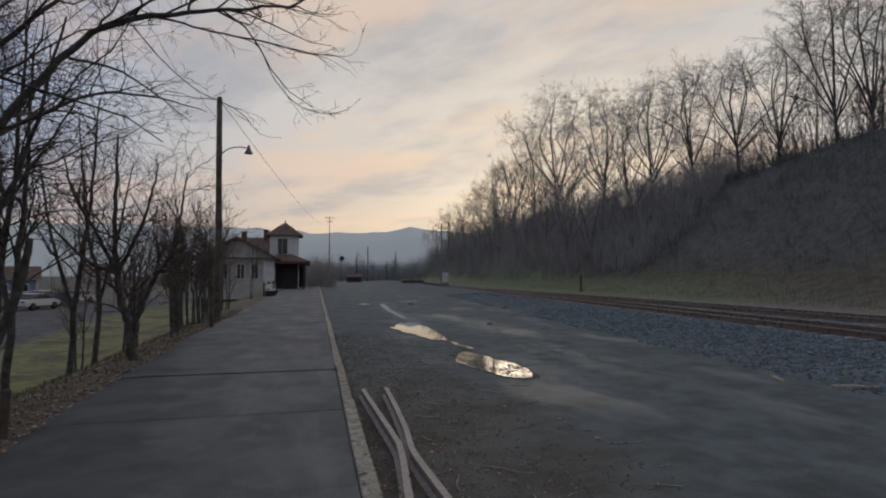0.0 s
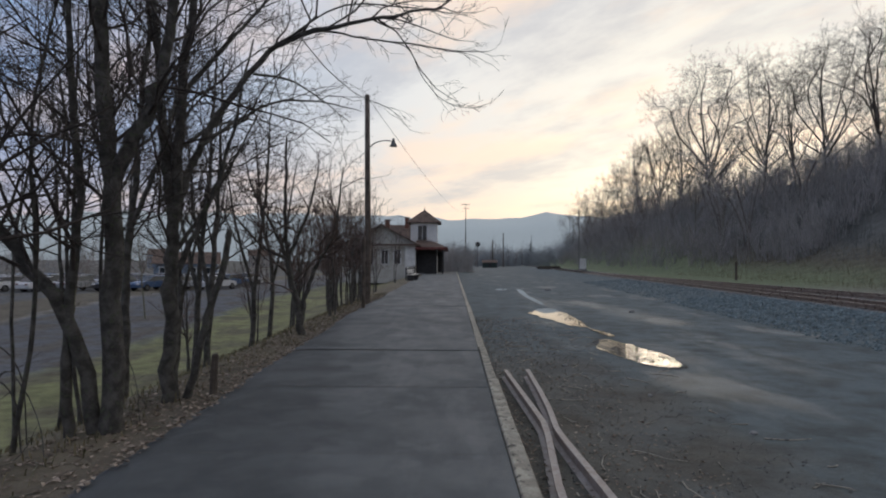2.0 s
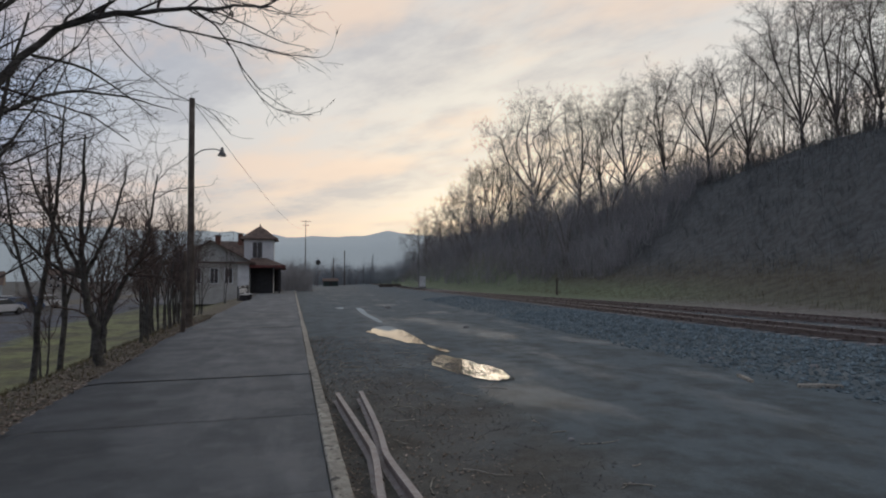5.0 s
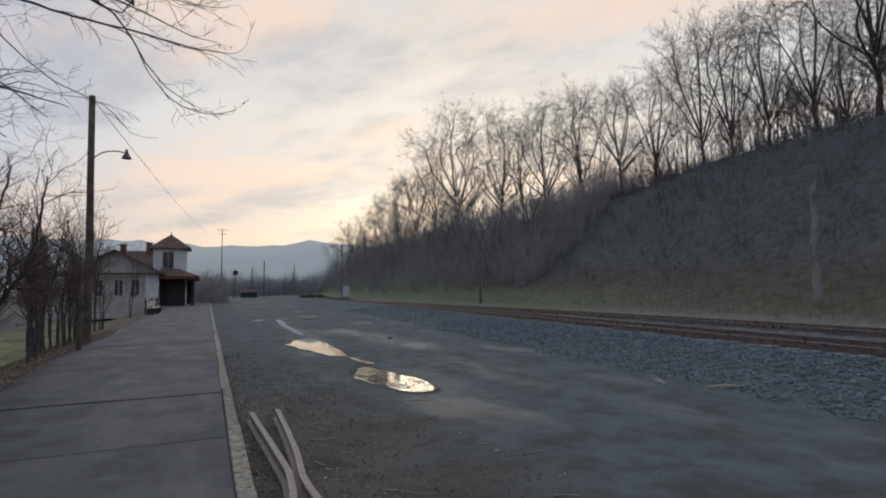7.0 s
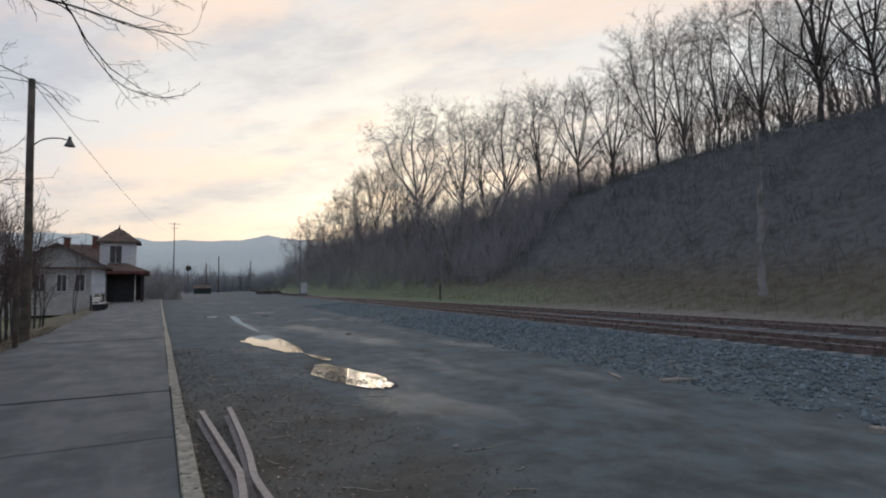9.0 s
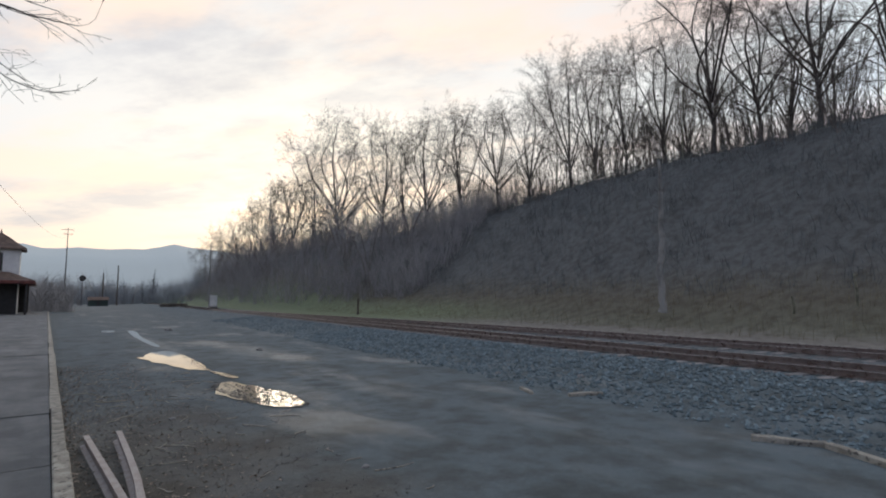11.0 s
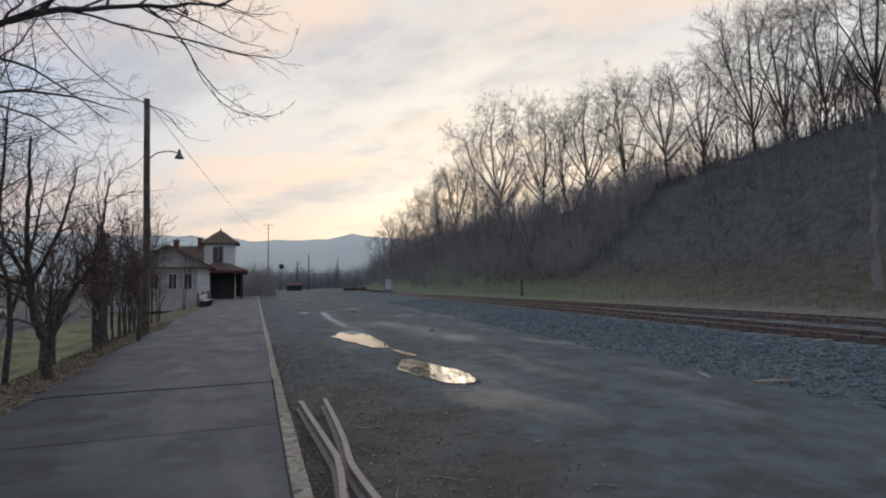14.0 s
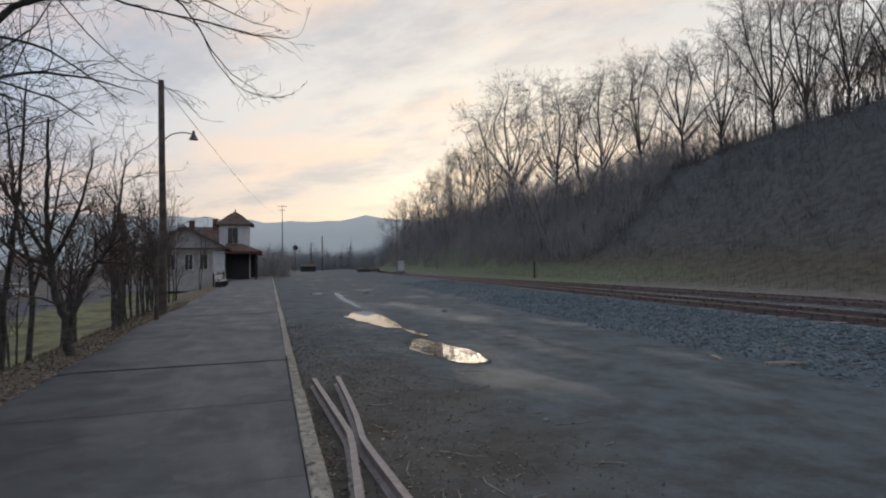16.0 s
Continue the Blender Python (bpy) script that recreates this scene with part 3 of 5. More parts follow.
# ---- pole and lamp ----
def make_pole():
    e = thing("utility_pole", -3.45, 22.4, -0.5, "brown wooden utility pole with a street lamp arm", "utility pole")
    t = Tubes()
    t.add([(0, 0, -0.3), (0.02, 0, 3), (-0.03, 0, 6), (-0.06, 0, 9.0)], [0.135, 0.125, 0.11, 0.1], 12)
    t.mesh("pole", M_POLE, e)
    t = Tubes()
    t.add(smooth_line([(0, 0, 6.75), (0.3, 0.03, 7.02), (0.7, 0.08, 7.12), (1.0, 0.1, 7.08)], 12), [0.022] * 12, 6)
    t.mesh("lamp_arm", M_LAMP, e, "thin curved metal arm")
    bm = bmesh.new()
    bmesh.ops.create_cone(bm, segments=16, radius1=0.17, radius2=0.06, depth=0.2, cap_ends=True, matrix=Matrix.Translation((1.03, 0.1, 6.98)))
    bmesh.ops.create_cone(bm, segments=12, radius1=0.06, radius2=0.045, depth=0.14, cap_ends=True, matrix=Matrix.Translation((1.03, 0.1, 7.14)))
    part("lamp_head", bm, M_LAMP, e, "dark bell-shaped lamp shade, unlit")


make_pole()


def cable(name, a, b, sag, r, label):
    t = Tubes()
    pts = [Vector(a).lerp(Vector(b), i / 20) - Vector((0, 0, sag * 4 * (i / 20) * (1 - i / 20))) for i in range(21)]
    t.add(pts, [r] * 21, 5)
    tagged(t.mesh(name, M_WIRE), label, "cable")


cable("cable", (-3.55, 22.4, 8.4), (-13.0, 9.0, 5.6), 0.25, 0.012, "dark overhead cable running from the pole")
cable("cable", (-3.5, 22.4, 8.4), (6.0, 189.5, 19.5), 2.2, 0.012, "dark overhead cable running from the pole to the mast")


# ---- station ----
def make_station():
    s = thing("station_house", -8.6, 70, -1.2, "cream one-storey railway station with a square tower", "station")
    # hall: gable end towards the platform approach
    x0, x1, L, he, hr = -4.6, 4.3, 16.0, 5.2, 7.55
    bm = boxed(x0, x1, 0, L, 0, he)
    part("wall", bm, M_WALL, s, "cream rendered wall")
    bm = bmesh.new()
    a = [bm.verts.new(p) for p in ((x0, 0.0, he), (x1, 0.0, he), (0, 0.0, hr - 0.12))]
    b = [bm.verts.new(p) for p in ((x0, 0.25, he), (x1, 0.25, he), (0, 0.25, hr - 0.12))]
    bm.faces.new(a), bm.faces.new(b[::-1])
    for i in range(3):
        j = (i + 1) % 3
        bm.faces.new((a[i], b[i], b[j], a[j]))
    bmesh.ops.recalc_face_normals(bm, faces=bm.faces)
    part("gable", bm, M_WALL, s)
    for sgn, xe in ((-1, x0 - 0.75), (1, x1 + 0.75)):
        bm = bmesh.new()
        zt = he - 0.75 * (hr - he) / 4.5
        q = [(0, -0.8, hr), (xe, -0.8, zt), (xe, L + 0.5, zt), (0, L + 0.5, hr)]
        up = [bm.verts.new(p) for p in q]
        dn = [bm.verts.new((p[0], p[1], p[2] - 0.16)) for p in q]
        bm.faces.new(up), bm.faces.new(dn[::-1])
        for i in range(4):
            j = (i + 1) % 4
            bm.faces.new((up[i], dn[i], dn[j], up[j]))
        bmesh.ops.recalc_face_normals(bm, faces=bm.faces)
        part("roof", bm, M_ROOF, s, "brown shingled roof slope")
    part("fascia", boxed(x0 - 0.7, x1 + 0.7, -0.75, -0.45, he - 0.42, he - 0.2), M_ROOF, s, "dark eaves band across the gable end")
    part("corner_panel", boxed(x1 - 1.3, x1 + 0.006, -0.03, 0.02, 1.2, he - 0.5), M_WHITE, s, "white painted wall panel")
    for x in (-3.3, -1.5, 0.4, 2.0):
        w = part("window", boxed(x - 0.5, x + 0.5, -0.05, 0.03, 2.4, 4.3, bevel=0.02), M_WHITE, s, "tall white-framed window")
        part("pane", boxed(x - 0.4, x - 0.03, -0.07, -0.05, 2.5, 4.2), M_GLASS, w)
        part("pane", boxed(x + 0.03, x + 0.4, -0.07, -0.05, 2.5, 4.2), M_GLASS, w)
    for cx, cy, h in ((0.35, 3.5, 8.3), (2.6, 8.6, 9.0)):
        c = part("chimney", boxed(cx - 0.3, cx + 0.3, cy - 0.3, cy + 0.3, 6.0, h, bevel=0.02), M_BRICK, s, "brick chimney")
        part("chimney_cap", boxed(cx - 0.38, cx + 0.38, cy - 0.38, cy + 0.38, h, h + 0.12, bevel=0.02), M_CONCRETE, c)
    # cross wing behind the hall, its ridge running to the tower
    bm = bmesh.new()
    q = [(-2.6, 5.2, 5.2), (4.4, 5.2, 5.2), (4.4, 12.8, 5.2), (-2.6, 12.8, 5.2), (-1.0, 9.0, 8.05), (4.4, 9.0, 8.05)]
    w = [bm.verts.new(p) for p in q]
    for i in ((0, 1, 5, 4), (2, 3, 4, 5), (3, 0, 4), (1, 2, 5), (3, 2, 1, 0)):
        bm.faces.new([w[j] for j in i])
    bmesh.ops.recalc_face_normals(bm, faces=bm.faces)
    part("cross_roof", bm, M_ROOF, s, "brown shingled roof of the cross wing")
    # tower
    tx0, tx1, ty0, ty1 = 3.55, 7.05, 2.0, 5.6
    part("tower_wall", boxed(tx0, tx1, ty0, ty1, 0, 8.0), M_WHITE, s, "white square tower walls")
    for x in (tx0 + 1.25, tx0 + 1.85):
        w = part("tower_window", boxed(x - 0.26, x + 0.26, ty0 - 0.06, ty0 + 0.02, 5.6, 7.5, bevel=0.02), M_DARK, s, "narrow dark-framed tower window")
        part("pane", boxed(x - 0.18, x + 0.18, ty0 - 0.08, ty0 - 0.06, 5.7, 7.4), M_GLASS, w)
    bm = bmesh.new()
    cx, cy = (tx0 + tx1) / 2, (ty0 + ty1) / 2
    rings = []
    for h, r in ((7.85, 2.25), (8.0, 2.25), (8.5, 1.55), (9.1, 0.85), (9.65, 0.12)):
        rings.append([bm.verts.new((cx + sx * r, cy + sy * r, h)) for sx, sy in ((-1, -1), (1, -1), (1, 1), (-1, 1))])
    for a, b in zip(rings, rings[1:]):
        for i in range(4):
            bm.faces.new((a[i], a[(i + 1) % 4], b[(i + 1) % 4], b[i]))
    bm.faces.new(rings[0]), bm.faces.new(rings[-1])
    bmesh.ops.recalc_face_normals(bm, faces=bm.faces)
    part("tower_roof", bm, M_ROOF, s, "flared brown pyramid roof")
    t = Tubes()
    t.add([(cx, cy, 9.6), (cx, cy, 9.8), (cx, cy, 9.85), (cx, cy, 10.1)], [0.06, 0.1, 0.05, 0.02], 8)
    t.mesh("finial", M_DARK, s, "small roof finial")
    # canopy
    part("canopy_roof", boxed(4.32, 8.5, -0.6, 14, 4.30, 4.62, bevel=0.03), M_RED, s, "dark red canopy fascia")
    bm = bmesh.new()
    w = [bm.verts.new(p) for p in ((4.33, -0.5, 4.625), (8.45, -0.5, 4.625), (8.45, 13.9, 4.625), (4.33, 13.9, 4.625), (4.33, 1.9, 5.55), (6.2, 1.9, 5.55), (6.2, 12, 5.55), (4.33, 12, 5.55))]
    for i in ((0, 1, 5, 4), (1, 2, 6, 5), (2, 3, 7, 6), (4, 5, 6, 7), (3, 0, 4, 7), (3, 2, 1, 0)):
        bm.faces.new([w[j] for j in i])
    bmesh.ops.recalc_face_normals(bm, faces=bm.faces)
    part("canopy_slope", bm, M_ROOF, s, "low brown roof slope over the canopy")
    # Near-black sheet over the hall wall, coloured as the canopy's shade.
    part("canopy_shade_back", boxed(4.34, 4.6, 5.7, 14, 1.2, 4.35), M_DARK, s, "dark sheet along the wall, painted as canopy shade")
    for y in (-0.3, 3.0, 6.5, 10, 13.5):
        part("canopy_post", boxed(7.7, 7.86, y - 0.08, y + 0.08, 1.2, 4.35, bevel=0.01), M_DARK, s)
    # Two more sheets of painted shade; the first hides the white tower wall.
    part("canopy_shade_panel", boxed(4.36, 7.0, 1.9, 1.97, 1.2, 4.3), M_DARK, s, "dark sheet before the tower wall, painted as canopy shade")
    part("screen", boxed(4.6, 7.7, 13.4, 13.5, 1.2, 4.35), M_DARK, s, "dark sheet closing the canopy end, painted as shade")


make_station()


# ---- trees ----
NEAR = ((2.5, 0.37, 44, 0.45), (3.8, 0.45, 46, 0.25), (5.4, 0.5, 46, 0.1), (5.4, 0.5, 46, 0.0))
SMALL = ((4.4, 0.46, 50, 0.3), (5.6, 0.48, 46, 0.2), (7.6, 0.5, 46, 0.1))

tree(11, [([(-5.15, 3.6, -0.9), (-4.72, 3.7, 0.9), (-4.37, 3.75, 2.55), (-4.08, 3.78, 4.0), (-3.8, 3.9, 6.2), (-3.7, 3.9, 8.5)], 0.12, 0.05),
          ([(-5.3, 3.6, -0.9), (-5.05, 3.65, 1.2), (-4.78, 3.68, 2.43), (-4.35, 3.74, 3.8), (-4.2, 3.5, 6.0), (-4.5, 3.3, 8.3)], 0.095, 0.04)],
     ((1.2, 0.30, 44, 0.35), (2.2, 0.42, 42, 0.22), (3.6, 0.45, 42, 0.1), (3.5, 0.5, 42, 0.0)), "two-stemmed bare tree with pale mossy bark leaning over the platform", M_BARK_PALE)
tree(12, [([(-4.26, 4.19, -0.4), (-4.22, 4.17, 0.7), (-4.16, 4.15, 1.5), (-4.0, 4.15, 2.0), (-3.9, 4.15, 2.8), (-3.95, 4.2, 4.6), (-4.2, 4.3, 6.5)], 0.062, 0.02),
          ([(-3.98, 4.15, 2.1), (-4.3, 4.1, 2.9), (-4.4, 4.2, 4.0), (-4.25, 4.3, 5.6)], 0.045, 0.012)],
     NEAR, "thin crooked bare tree on the bank edge")
tree(13, [([(-3.58, 5.4, -0.25), (-3.60, 5.38, 1.2), (-3.62, 5.35, 2.55), (-3.74, 5.3, 4.05), (-3.75, 5.2, 6.0), (-3.5, 5.0, 8.4)], 0.112, 0.03),
          ([(-3.60, 5.36, 2.4), (-3.42, 5.38, 2.85), (-3.2, 5.4, 3.25), (-3.0, 5.4, 4.3), (-2.75, 5.3, 6.0), (-2.5, 5.2, 7.8)], 0.085, 0.02),
          ([(-3.72, 5.4, -0.25), (-4.0, 5.3, 1.05), (-4.68, 5.15, 2.0), (-5.4, 5.0, 3.1), (-6.0, 4.9, 4.6)], 0.085, 0.02),
          ([(-3.96, 5.33, -0.3), (-4.0, 5.3, 1.0), (-3.9, 5.3, 2.2), (-4.05, 5.3, 4.2), (-4.0, 5.3, 6.2)], 0.06, 0.015)],
     NEAR, "large many-stemmed bare tree with dark ridged bark")
tree(14, [([(-3.62, 6.67, -0.25), (-3.63, 6.66, 1.0), (-3.61, 6.65, 1.9), (-3.54, 6.64, 3.35), (-3.35, 6.6, 5.0), (-3.2, 6.5, 7.5)], 0.1, 0.028),
          ([(-3.60, 6.65, 2.0), (-3.7, 6.6, 3.0), (-3.85, 6.6, 4.6), (-3.9, 6.5, 6.8)], 0.07, 0.02),
          ([(-3.57, 6.64, 2.3), (-3.35, 7.1, 3.4), (-2.63, 7.68, 4.75), (-1.65, 7.43, 4.93), (-0.74, 7.21, 5.01), (-0.18, 7.08, 5.03)], 0.055, 0.006),
          ([(-3.5, 6.6, 1.5), (-3.2, 6.6, 2.2), (-2.9, 6.6, 3.0), (-2.6, 6.6, 4.4)], 0.04, 0.01),
          ([(-3.4, 6.9, 3.1), (-3.2, 7.6, 3.6), (-2.8, 8.3, 4.1), (-2.3, 9.0, 4.3), (-1.7, 9.6, 4.3)], 0.03, 0.006),
          ([(-3.55, 6.64, 3.0), (-3.5, 7.5, 3.5), (-3.4, 8.6, 3.9), (-3.3, 9.8, 4.1)], 0.03, 0.006),
          ([(-2.9, 7.45, 4.25), (-2.5, 7.9, 4.3), (-2.1, 8.2, 4.1), (-1.7, 8.4, 3.8)], 0.02, 0.004),
          ([(-3.58, 6.65, 1.7), (-3.3, 6.9, 2.3), (-3.05, 7.3, 3.1), (-2.8, 7.6, 3.9)], 0.032, 0.006),
          ([(-3.6, 6.64, 3.6), (-3.2, 6.9, 4.3), (-2.7, 7.2, 5.1), (-2.2, 7.4, 5.9)], 0.035, 0.008),
          ([(-3.6, 6.64, 2.6), (-4.0, 7.3, 3.5), (-4.3, 8.2, 4.4), (-4.4, 9.0, 5.4)], 0.035, 0.008)],
     NEAR, "tall bare tree with long limbs reaching over the platform")
tree(15, [([(-2.6, 7.65, 4.72), (-2.0, 7.55, 4.9), (-1.3, 7.36, 4.72), (-0.6, 7.2, 4.57), (-0.03, 7.07, 4.43), (0.4, 6.97, 4.39)], 0.018, 0.004),
          ([(-0.95, 7.27, 4.64), (-0.68, 7.19, 4.5), (-0.48, 7.17, 4.1), (-0.2, 7.12, 3.78), (0.15, 7.03, 3.65), (0.45, 6.94, 3.7)], 0.007, 0.003),
          ([(-2.3, 7.6, 4.85), (-1.85, 7.51, 4.32), (-1.43, 7.43, 3.96), (-0.94, 7.33, 3.71), (-0.65, 7.28, 3.4)], 0.008, 0.003),
          ([(-2.5, 7.6, 4.8), (-1.6, 7.0, 5.0), (-0.7, 6.8, 4.9), (0.1, 6.7, 4.75)], 0.014, 0.004)],
     ((3.0, 0.24, 26, 0.0), (3.6, 0.42, 30, 0.05)), "drooping bare branch hanging over the platform", name="hanging_branch", category="branch")
tree(16, [([(-3.45, 6.75, -0.2), (-3.2, 6.7, 0.8), (-3.0, 6.72, 1.5), (-2.93, 6.74, 2.0)], 0.05, 0.035)], ((0.6, 0.2, 50, 0.3),), "broken dead stem leaning beside the bank", name="dead_stem", category="tree")
tree(18, [([(-5.9, 9.6, -1.2), (-5.95, 9.6, 1.0), (-5.8, 9.6, 3.0), (-5.6, 9.5, 5.2), (-5.3, 9.3, 8.2)], 0.09, 0.02),
          ([(-5.9, 9.6, 1.4), (-6.3, 9.7, 3.0), (-6.6, 9.8, 5.0), (-6.9, 9.7, 7.6)], 0.06, 0.015), ([(-5.85, 9.6, 2.2), (-5.3, 9.5, 3.4), (-4.9, 9.4, 4.8), (-4.4, 9.3, 6.6)], 0.05, 0.012)],
     NEAR, "bare tree rooted lower on the bank")
for i, (x, y, h, lean) in enumerate(((-5.6, 11.6, 7.6, 0.5), (-7.0, 13.6, 8.2, -0.5), (-7.6, 10.4, 8.4, 0.3), (-5.3, 15.6, 6.2, -0.4), (-4.9, 10.6, 6.0, 0.35), (-5.0, 13.4, 6.0, 0.5))):
    z = ground_z(x, y)
    tree(150 + i, [([(x, y, z - 0.2), (x + 0.1, y, z + h * 0.3), (x + lean * 0.6, y, z + h * 0.6), (x + lean, y - 0.2, z + h)], 0.07, 0.012),
                   ([(x + 0.05, y, z + h * 0.22), (x - lean, y + 0.2, z + h * 0.5), (x - lean * 1.8, y + 0.3, z + h * 0.85)], 0.045, 0.01)],
         ((2.2, 0.36, 42, 0.45), (3.4, 0.44, 44, 0.25), (4.8, 0.5, 44, 0.1)), "slender bare tree lower on the bank", group="bank trees", least=0.0035)
tree(17, [([(-3.62, 12.9, -0.25), (-3.68, 12.88, 0.45), (-3.85, 12.85, 1.0), (-3.95, 12.85, 1.7), (-4.02, 12.8, 2.8), (-4.0, 12.8, 4.6)], 0.10, 0.02),
          ([(-3.64, 12.9, 0.1), (-3.5, 12.9, 0.9), (-3.25, 12.95, 1.55), (-2.95, 13.0, 2.1), (-2.8, 13.1, 3.0), (-2.7, 13.1, 3.9)], 0.06, 0.012),
          ([(-3.95, 12.85, 1.65), (-4.5, 12.8, 1.9), (-5.0, 12.8, 2.4), (-5.5, 12.8, 3.0)], 0.045, 0.01),
          ([(-3.95, 12.85, 1.7), (-3.7, 12.8, 2.2), (-3.4, 12.8, 3.0), (-3.2, 12.8, 4.0)], 0.05, 0.01),
          ([(-3.96, 12.85, 1.6), (-4.3, 12.8, 2.4), (-4.8, 12.8, 3.3), (-5.0, 12.7, 4.2)], 0.045, 0.01)],
     SMALL, "small spreading bare tree on the verge", M_BARK, M_TWIG_RED)

# slim stems and arching suckers between the near trees
for i, (x, y, h) in enumerate(((-4.3, 5.0, 4.4), (-3.95, 5.9, 5.2), (-4.5, 6.3, 4.8), (-3.85, 7.3, 4.5), (-5.2, 6.9, 5.0), (-4.4, 8.4, 5.2), (-6.0, 7.2, 5.8))):
    r = random.Random(i + 70)
    a, b = r.uniform(-0.7, 0.7), r.uniform(-0.5, 0.5)
    tree(100 + i, [([(x, y, ground_z(x, y) - 0.1), (x + a * 0.35, y, h * 0.3), (x + a * 0.5, y + b, h * 0.65), (x + a, y + b, h)], 0.026, 0.006)],
         ((2.4, 0.34, 42, 0.3), (3.4, 0.4, 40, 0.15), (4.2, 0.45, 40, 0.0)), "slim bare sapling among the bank trees", group="bank saplings", name="sapling")
for i, (x, y, w, h) in enumerate(((-4.35, 4.7, 0.55, 0.9), (-4.2, 5.0, -0.6, 0.75), (-4.7, 4.3, 0.5, 0.6), (-4.9, 3.6, -0.3, 0.8), (-4.0, 5.9, 0.4, 0.9), (-4.6, 5.6, -0.7, 1.1), (-5.1, 4.4, 0.7, 1.0))):
    z = ground_z(x, y)
    tree(140 + i, [([(x, y, z - 0.05), (x + w * 0.15, y, z + h * 0.7), (x + w * 0.6, y - 0.1, z + h), (x + w * 1.2, y - 0.2, z + h * 0.6), (x + w * 1.5, y - 0.3, z + 0.1)], 0.008, 0.003)],
         ((2.5, 0.25, 45, 0.2), (2.0, 0.4, 40, 0.0)), "arching bare bramble cane", group="brambles", name="bramble", category="shrub")


def base_tree(seed, h, r, label, spec, name="bare_tree", stems=1, lean=0.08, bark=M_BARK, twig=M_TWIG, group="hillside trees", wide=0.25, least=0.014):
    g = random.Random(seed)
    out = []
    for s in range(stems):
        a = g.uniform(0, 6.28)
        d = g.uniform(0.5, 1.0) * h * (lean if stems == 1 else wide)
        x, y = math.cos(a) * d, math.sin(a) * d
        f = g.uniform(0.75, 1.0) if s else 1.0
        o = 0.0 if stems == 1 else 0.12
        out.append(([(math.cos(a) * o, math.sin(a) * o, -0.5), (x * 0.15 + g.uniform(-0.1, 0.1), y * 0.15, h * f * 0.3), (x * 0.5, y * 0.5 + g.uniform(-0.2, 0.2), h * f * 0.65), (x, y, h * f)], r * f, r * 0.12))
    return tree(seed, out, spec, label, bark, twig, group=group, name=name, least=least)


def fan_tree(seed, h, r, label, spec, leaders, wide, bole, least):
    """A hardwood whose limbs fork from the bole, arch outwards and end on a rounded crown."""
    g = random.Random(seed)
    zb, zc = h * bole, h * 0.56
    out = [([(0, 0, -0.6), (g.uniform(-0.2, 0.2), g.uniform(-0.2, 0.2), zb * 0.5), (g.uniform(-0.2, 0.2), 0, zb), (g.uniform(-0.9, 0.9), g.uniform(-0.9, 0.9), h * 0.7), (g.uniform(-1, 1), 0, h * 0.95)], r, r * 0.1)]
    for i in range(leaders):
        a = 6.283 * (i * 0.382 + g.uniform(-0.06, 0.06))
        el = radians(-26 + 96 * (i + 0.5) / leaders + g.uniform(-6, 6))
        d, top = h * wide * math.cos(el) * g.uniform(0.88, 1.08), zc + (h - zc) * math.sin(el) * g.uniform(0.9, 1.05)
        c, s2, z0 = math.cos(a) * d, math.sin(a) * d, zb * (0.7 + 0.9 * i / leaders)
        j = [g.uniform(-0.07, 0.07) * h for _ in range(6)]
        z1, z2 = z0 + (top - z0) * 0.55, z0 + (top - z0) * 0.92
        out.append(([(0, 0, z0), (c * 0.38 + j[0], s2 * 0.38 + j[1], z1 + j[4] * 0.5), (c * 0.74 + j[2], s2 * 0.74 + j[3], z2 + j[5] * 0.5), (c, s2, top)], r * g.uniform(0.32, 0.44), r * 0.06))
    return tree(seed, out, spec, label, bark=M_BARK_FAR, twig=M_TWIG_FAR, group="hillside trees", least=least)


TALL = ((1.25, 0.36, 54, 0.10), (2.0, 0.54, 54, 0.05), (3.1, 0.62, 54, 0.0))
SLIM = ((1.3, 0.28, 44, 0.4), (2.2, 0.45, 44, 0.2), (3.0, 0.55, 44, 0.1))
BUSH = ((1.6, 0.45, 42, 0.4), (1.8, 0.5, 42, 0.2))
broad = [fan_tree(200 + i, 15.5, 0.21, "broad bare hardwood with a rounded twiggy crown on the hillside", TALL, 8 + i % 3, 0.38 + 0.03 * (i % 3), 0.15 + 0.05 * (i % 3), 0.0100) for i in range(5)]
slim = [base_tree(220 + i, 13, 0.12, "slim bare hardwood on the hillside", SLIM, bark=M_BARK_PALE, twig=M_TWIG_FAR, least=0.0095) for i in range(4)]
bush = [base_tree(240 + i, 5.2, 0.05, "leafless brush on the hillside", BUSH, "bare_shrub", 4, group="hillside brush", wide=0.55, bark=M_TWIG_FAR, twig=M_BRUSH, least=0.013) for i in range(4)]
SPOT = random.Random(5)


def stand(pool, x, y, s, spin=None):
    a = SPOT.uniform(0, 360) if spin is None else spin
    m = pose(x, y, ground_z(x, y) - 0.1, SPOT.uniform(-4, 4), SPOT.uniform(-4, 4), a) @ Matrix.Diagonal((s, s, s * SPOT.uniform(0.92, 1.08), 1))
    fresh = [t for t in pool if not t.get("set")]
    first = fresh[0] if fresh else SPOT.choice(pool)
    if fresh:
        first["set"] = 1
        first.matrix_basis = m
    else:
        copy_thing(first, m)


